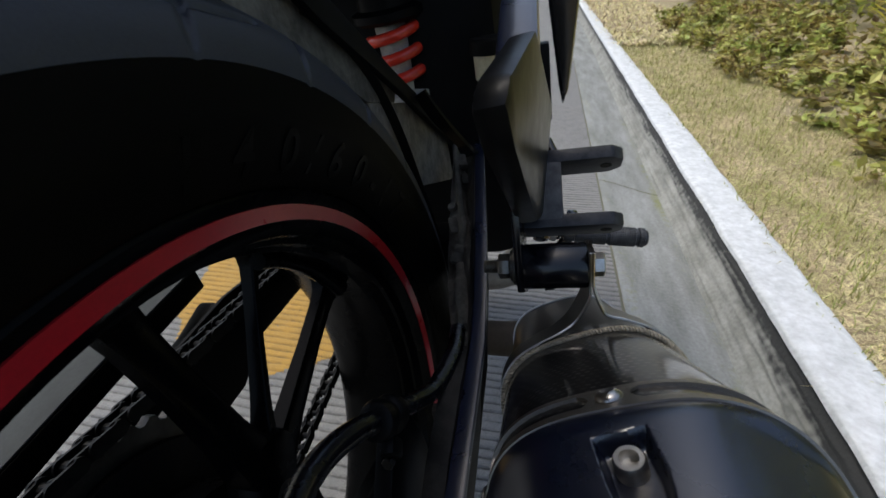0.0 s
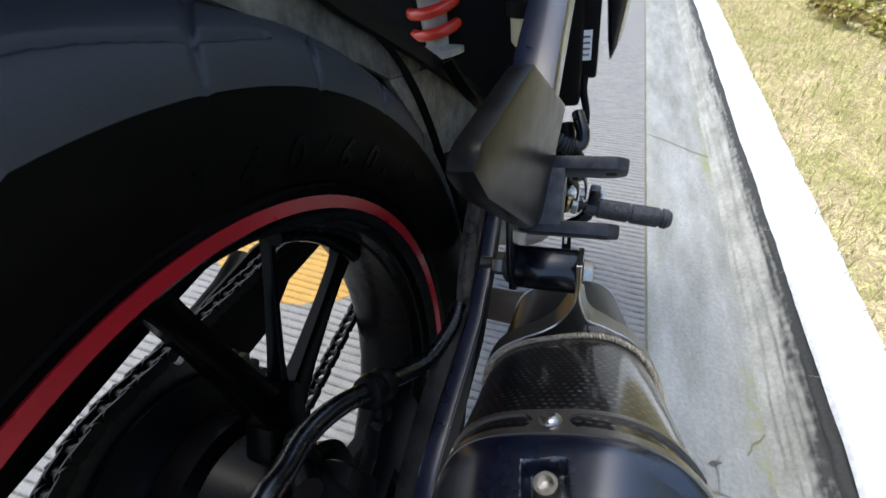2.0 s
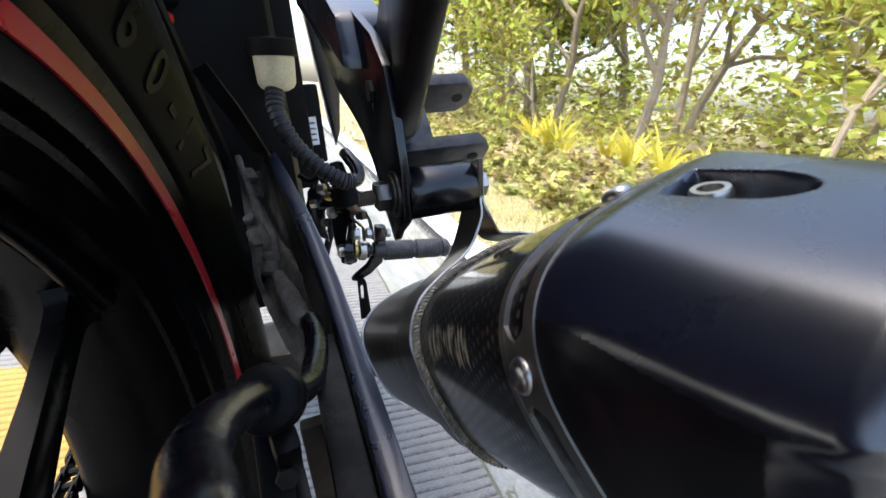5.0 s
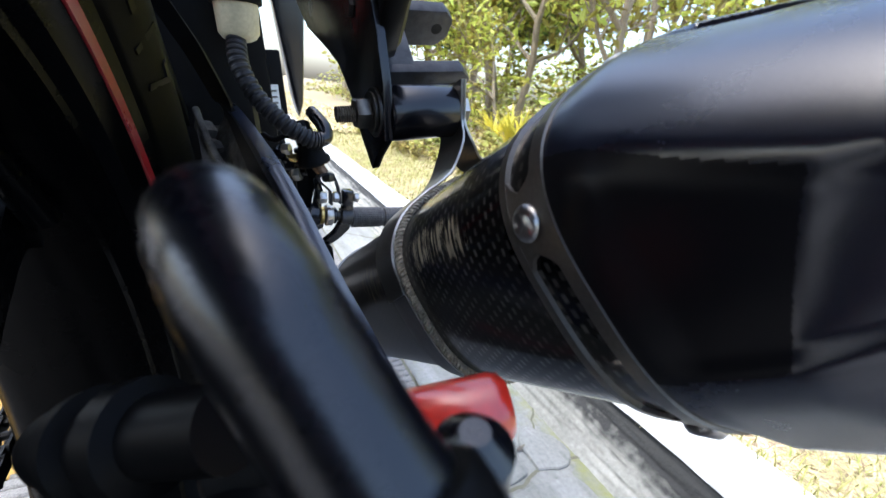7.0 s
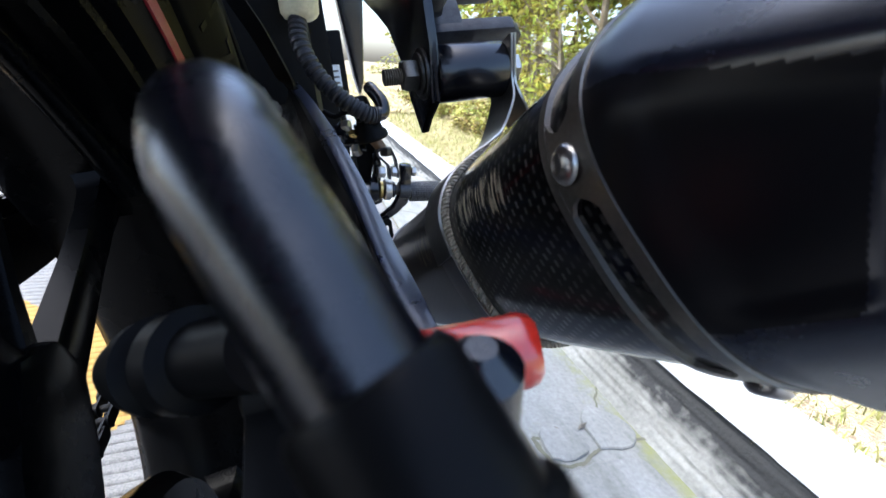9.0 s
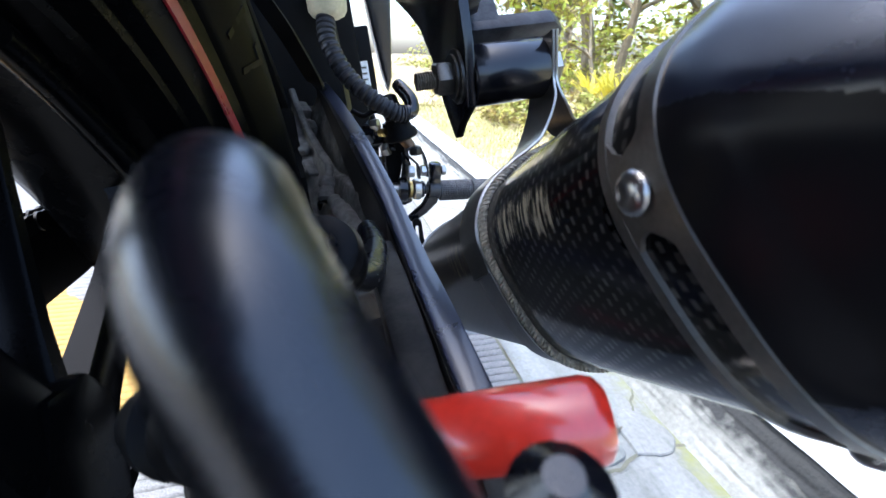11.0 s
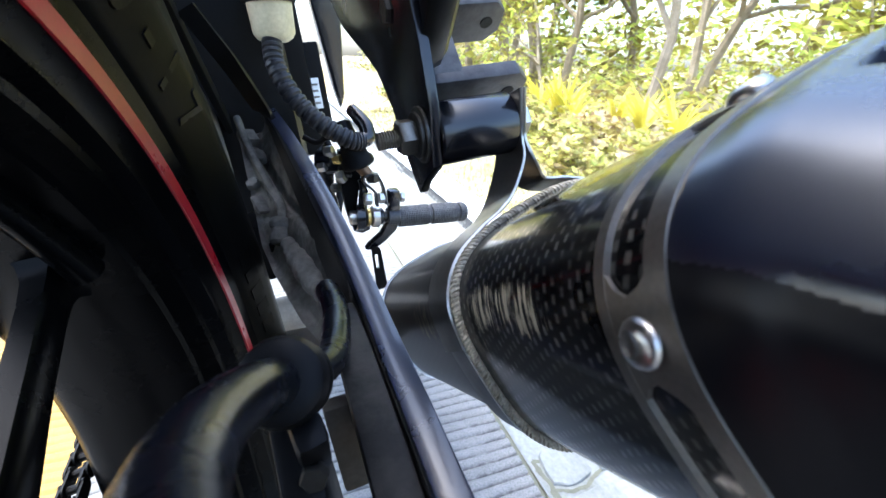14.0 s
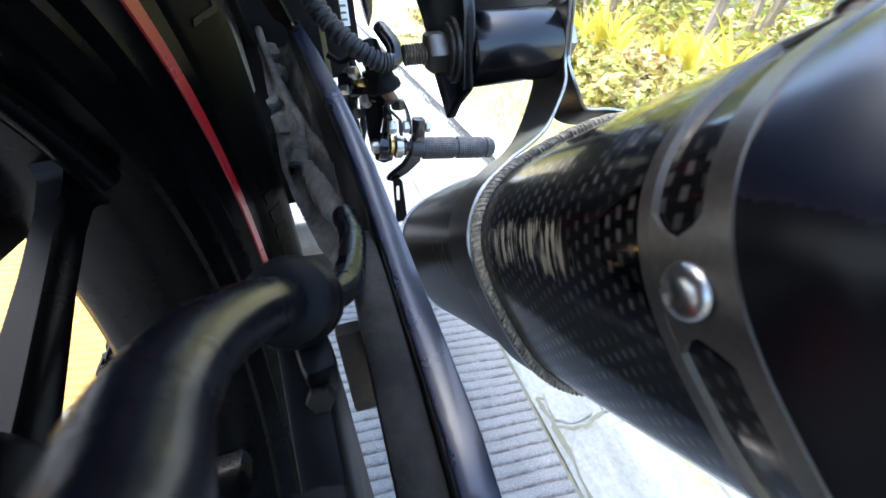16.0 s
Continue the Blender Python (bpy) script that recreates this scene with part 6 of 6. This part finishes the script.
# inner mudguard, tail, frame rails and side panels
def bodywork():
    hug = new("inner_mudguard")
    hug.parent = bike
    hug["label"] = "dusty black plastic inner mudguard"
    bm = fresh()
    rows = []
    for i in range(25):
        a = radians(58 - 62 * i / 24)
        R = 0.352 + 0.008 * math.sin(i * 0.3)
        rows.append([bm.verts.new((MID + x, (R - abs(x) * 0.2) * math.cos(a), (R - abs(x) * 0.2) * math.sin(a))) for x in np.linspace(-0.07, 0.06, 9)])
    for p, q in zip(rows, rows[1:]):
        for i in range(8):
            bm.faces.new((p[i], q[i], q[i + 1], p[i + 1]))
    bmesh.ops.solidify(bm, geom=bm.faces, thickness=0.003)
    part("guard", bm, DUSTY_PLASTIC, hug)
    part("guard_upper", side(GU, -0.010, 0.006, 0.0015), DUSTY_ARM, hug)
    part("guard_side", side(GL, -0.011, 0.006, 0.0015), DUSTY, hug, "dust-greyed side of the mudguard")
    part("guard_rail", side(GR, 0.000, 0.007, 0.002), BLACK_PLASTIC, hug)
    # stay from the rail down to the front end of the arm
    stay = fresh()
    line = spline([(0.0120, 0.338, 0.205), (0.0220, 0.340, 0.184), (0.0285, 0.3450, 0.170), (0.0350, 0.3585, 0.152), (0.0420, 0.378, 0.131), (0.0470, 0.402, 0.120)], 6)
    rings = []
    for i, q in enumerate(line):
        d = (line[min(i + 1, len(line) - 1)] - line[max(i - 1, 0)]).normalized()
        wide = d.cross(Vector((-0.3, -0.9, 0.2))).normalized()
        thick = d.cross(wide).normalized()
        rings.append([stay.verts.new(q + wide * u + thick * v) for u, v in ((-0.0065, -0.002), (0.0065, -0.002), (0.0065, 0.002), (-0.0065, 0.002))])
    for p, q in zip(rings, rings[1:]):
        for i in range(4):
            stay.faces.new((p[i], q[i], q[(i + 1) % 4], p[(i + 1) % 4]))
    stay.faces.new(rings[0][::-1])
    stay.faces.new(rings[-1])
    part("guard_stay", bevelled(stay, 0.0008, 2, 50), BLACK_SATIN, hug)
    # forward part of the arm, dusty, with a drain hole, and a hose along it
    ys = np.linspace(0.12, 0.43, 110)
    us = np.linspace(0, 1, 48)

    def casting(y, u):
        """From the low inner edge to the arm's flange, with folds, a diagonal rib and pitting."""
        x0 = np.interp(y, [0.12, 0.15, 0.20, 0.26, 0.30, 0.36, 0.43], [0.0560, 0.0510, 0.0370, 0.0241, 0.0184, 0.0169, 0.0158])
        z0 = np.interp(y, [0.12, 0.15, 0.20, 0.26, 0.30, 0.36, 0.43], [0.0260, 0.0254, 0.0223, 0.0313, 0.0379, 0.0766, 0.1156])
        x1 = np.interp(y, [0.12, 0.19, 0.23, 0.282, 0.34, 0.43], [0.0665, 0.0655, 0.0628, 0.0580, 0.0520, 0.0425])
        z1 = np.interp(y, [0.12, 0.19, 0.23, 0.282, 0.34, 0.43], [0.0500, 0.0650, 0.0760, 0.0880, 0.1000, 0.1130])
        sag = 0.012 * math.sin(math.pi * u) * min(1.0, (y - 0.10) / 0.12)
        rib_u = 0.15 + 3.2 * (0.42 - y)
        rib = 0.0060 * math.exp(-((u - rib_u) / 0.10) ** 2) - 0.0110 * math.exp(-((u - rib_u - 0.26) / 0.10) ** 2) - 0.006 * math.exp(-((u - 0.10) / 0.08) ** 2 - ((y - 0.30) / 0.03) ** 2)
        rough = 0.0026 * noise.noise(Vector((y * 38, u * 3.0, 1.0))) + 0.0011 * noise.noise(Vector((y * 120, u * 9, 4.0)))
        return Vector((x0 + (x1 - x0) * u - 0.3 * rough, y, z0 + (z1 - z0) * u - sag + rib + rough))
    bm = fresh()
    grid = [[bm.verts.new(casting(y, u)) for u in us] for y in ys]
    for p, q in zip(grid, grid[1:]):
        for i in range(len(us) - 1):
            bm.faces.new((p[i], p[i + 1], q[i + 1], q[i]))
    bmesh.ops.solidify(bm, geom=bm.faces, thickness=0.002)
    cast = part("arm_casting", bm, DUSTY, bike, "dusty grey cast arm with a drain hole")
    hole = fresh()
    rod(hole, casting(0.296, 0.22) - Vector((0, 0, 0.006)), casting(0.296, 0.22) + Vector((0, -0.001, 0.0012)), 0.0045)
    part("drain_hole", hole, BLACK_SATIN, cast)
    def laid(y, u, up=0.003):
        return casting(y, u) + Vector((-0.001, -0.001, up))
    part("dusty_hose", tube(fresh(), spline([laid(0.428, 0.12), laid(0.40, 0.22), laid(0.37, 0.36), laid(0.34, 0.50), laid(0.315, 0.60), laid(0.298, 0.58), laid(0.288, 0.48)], 8), 0.0034, 14), DUSTY_ARM, cast, "dust-covered hose")
    a, b = laid(0.290, 0.50, 0.004), laid(0.276, 0.30, 0.004)
    cuff = fresh()
    lathe(cuff, a, b - a, [(0, 0.004), (0, 0.0064), (0.002, 0.0078), (0.006, 0.0076), (0.008, 0.0060), (0.012, 0.0060), (0.014, 0.0072), (0.018, 0.0068), (0.020, 0.004)], 20)
    part("hose_cuff", cuff, DUSTY_ARM, cast, "ribbed dusty cuff")
    boot = spline([laid(0.272, 0.46, 0.002), laid(0.255, 0.50, 0.001), laid(0.23, 0.54, 0.001), laid(0.205, 0.60, 0.000), laid(0.185, 0.66, 0.001)], 8)
    part("cable_boot", tube(fresh(), boot, lambda t: 0.0050 + 0.0036 * math.sin(math.pi * min(1.0, t * 1.1)) + 0.0006 * math.sin(t * 40), 18), DUSTY_ARM, cast, "dusty rubber cable boot")
    for y, u, size in ((0.418, 0.30, (0.016, 0.020, 0.010)), (0.395, 0.55, (0.012, 0.016, 0.008)), (0.33, 0.20, (0.010, 0.022, 0.004))):
        part("guard_clip", block(laid(y, u, 0.003), size, (25, 12, 20), 0.003), DUSTY_ARM, cast)
    for y, u in ((0.405, 0.42), (0.352, 0.16)):
        part("casting_bolt", hexnut(laid(y, u, 0.001), (-0.2, -0.4, 0.9), 0.010, 0.006), DUSTY_ARM, cast)
    # block added to shut out the sky between airbox and side panel
    part("gap_block", block((0.085, 0.70, 0.22), (0.06, 0.08, 0.40), (0, 0, 0), 0.008), BLACK_PLASTIC, bike, "added black block closing the gap beside the airbox")
    part("exhaust_collector", tube(fresh(), spline([(-0.16, 0.60, -0.20), (-0.06, 0.605, -0.212), (0.035, 0.63, -0.226), (0.06, 0.70, -0.23)], 8), 0.030, 24), TAN_PIPE, bike, "dusty tan exhaust collector pipe")
    part("engine_case", block((-0.06, 0.64, 0.06), (0.22, 0.28, 0.16), (0, 0, 0), 0.03), DUSTY, bike, "dark dusty engine case")
    part("airbox", block((-0.045, 0.615, 0.18), (0.25, 0.26, 0.54), (0, 0, 0), 0.03), BLACK_PLASTIC, bike, "black plastic airbox")
    # seat and tail are unseen blocks, sized to keep skylight off wheel and muffler
    part("seat", block((-0.085, 0.46, 0.53), (0.32, 0.76, 0.15), (-4, 0, 0), 0.04), BLACK_PLASTIC, bike, "unseen black seat block, sized to shade the parts below")
    tail = part("shading_tail", block((-0.075, -0.05, 0.58), (0.24, 0.9, 0.09), (-9, 0, 0), 0.02), BLACK_PLASTIC, bike, "unseen black tail block, sized to shade the wheel")
    part("shading_tail_side", side([(0.55, 0.30), (0.55, 0.46), (0.20, 0.50), (-0.25, 0.60), (-0.36, 0.60), (-0.30, 0.54), (0.05, 0.43), (0.30, 0.34)], -0.185, 0.012, 0.004), BLACK_PLASTIC, tail)
    part("near_shading_side", side([(0.62, 0.27), (0.62, 0.48), (0.20, 0.55), (-0.25, 0.64), (-0.36, 0.64), (-0.30, 0.595), (0.05, 0.52), (0.34, 0.42)], 0.050, 0.012, 0.004), BLACK_PLASTIC, tail)
    fair = fresh()
    slab(fair, [(0.118, 0.70, 0.42), (0.205, 0.70, 0.42), (0.190, 0.70, 0.28), (0.166, 0.70, 0.10), (0.156, 0.70, 0.075), (0.150, 0.70, 0.11), (0.136, 0.70, 0.26)], (0.1, 1, 0), 0.10, 0.006)
    part("side_panel", fair, BLACK_PAINT, bike, "black side fairing panel")
    sw = part("relay_box", block((0.118, 0.705, 0.118), (0.040, 0.03, 0.125), (0, 0, 0), 0.004), BLACK_PLASTIC, bike, "black electrical box with a white label")
    part("label_sticker", block((0.120, 0.6893, 0.108), (0.016, 0.001, 0.045), (0, 0, 0), 0), WHITE_LABEL, sw, "white sticker with grey bars")
    for k in range(4):
        part("printed_bar", block((0.120, 0.6885, 0.094 + 0.009 * k), (0.010, 0.0006, 0.003), (0, 0, 0), 0), DUSTY, sw)
    part("cable", tube(fresh(), spline([(0.121, 0.70, 0.066), (0.120, 0.68, 0.04), (0.128, 0.66, 0.0), (0.120, 0.63, -0.04), (0.10, 0.60, -0.08)], 8), 0.006, 12), BLACK_PLASTIC, sw)


bodywork()
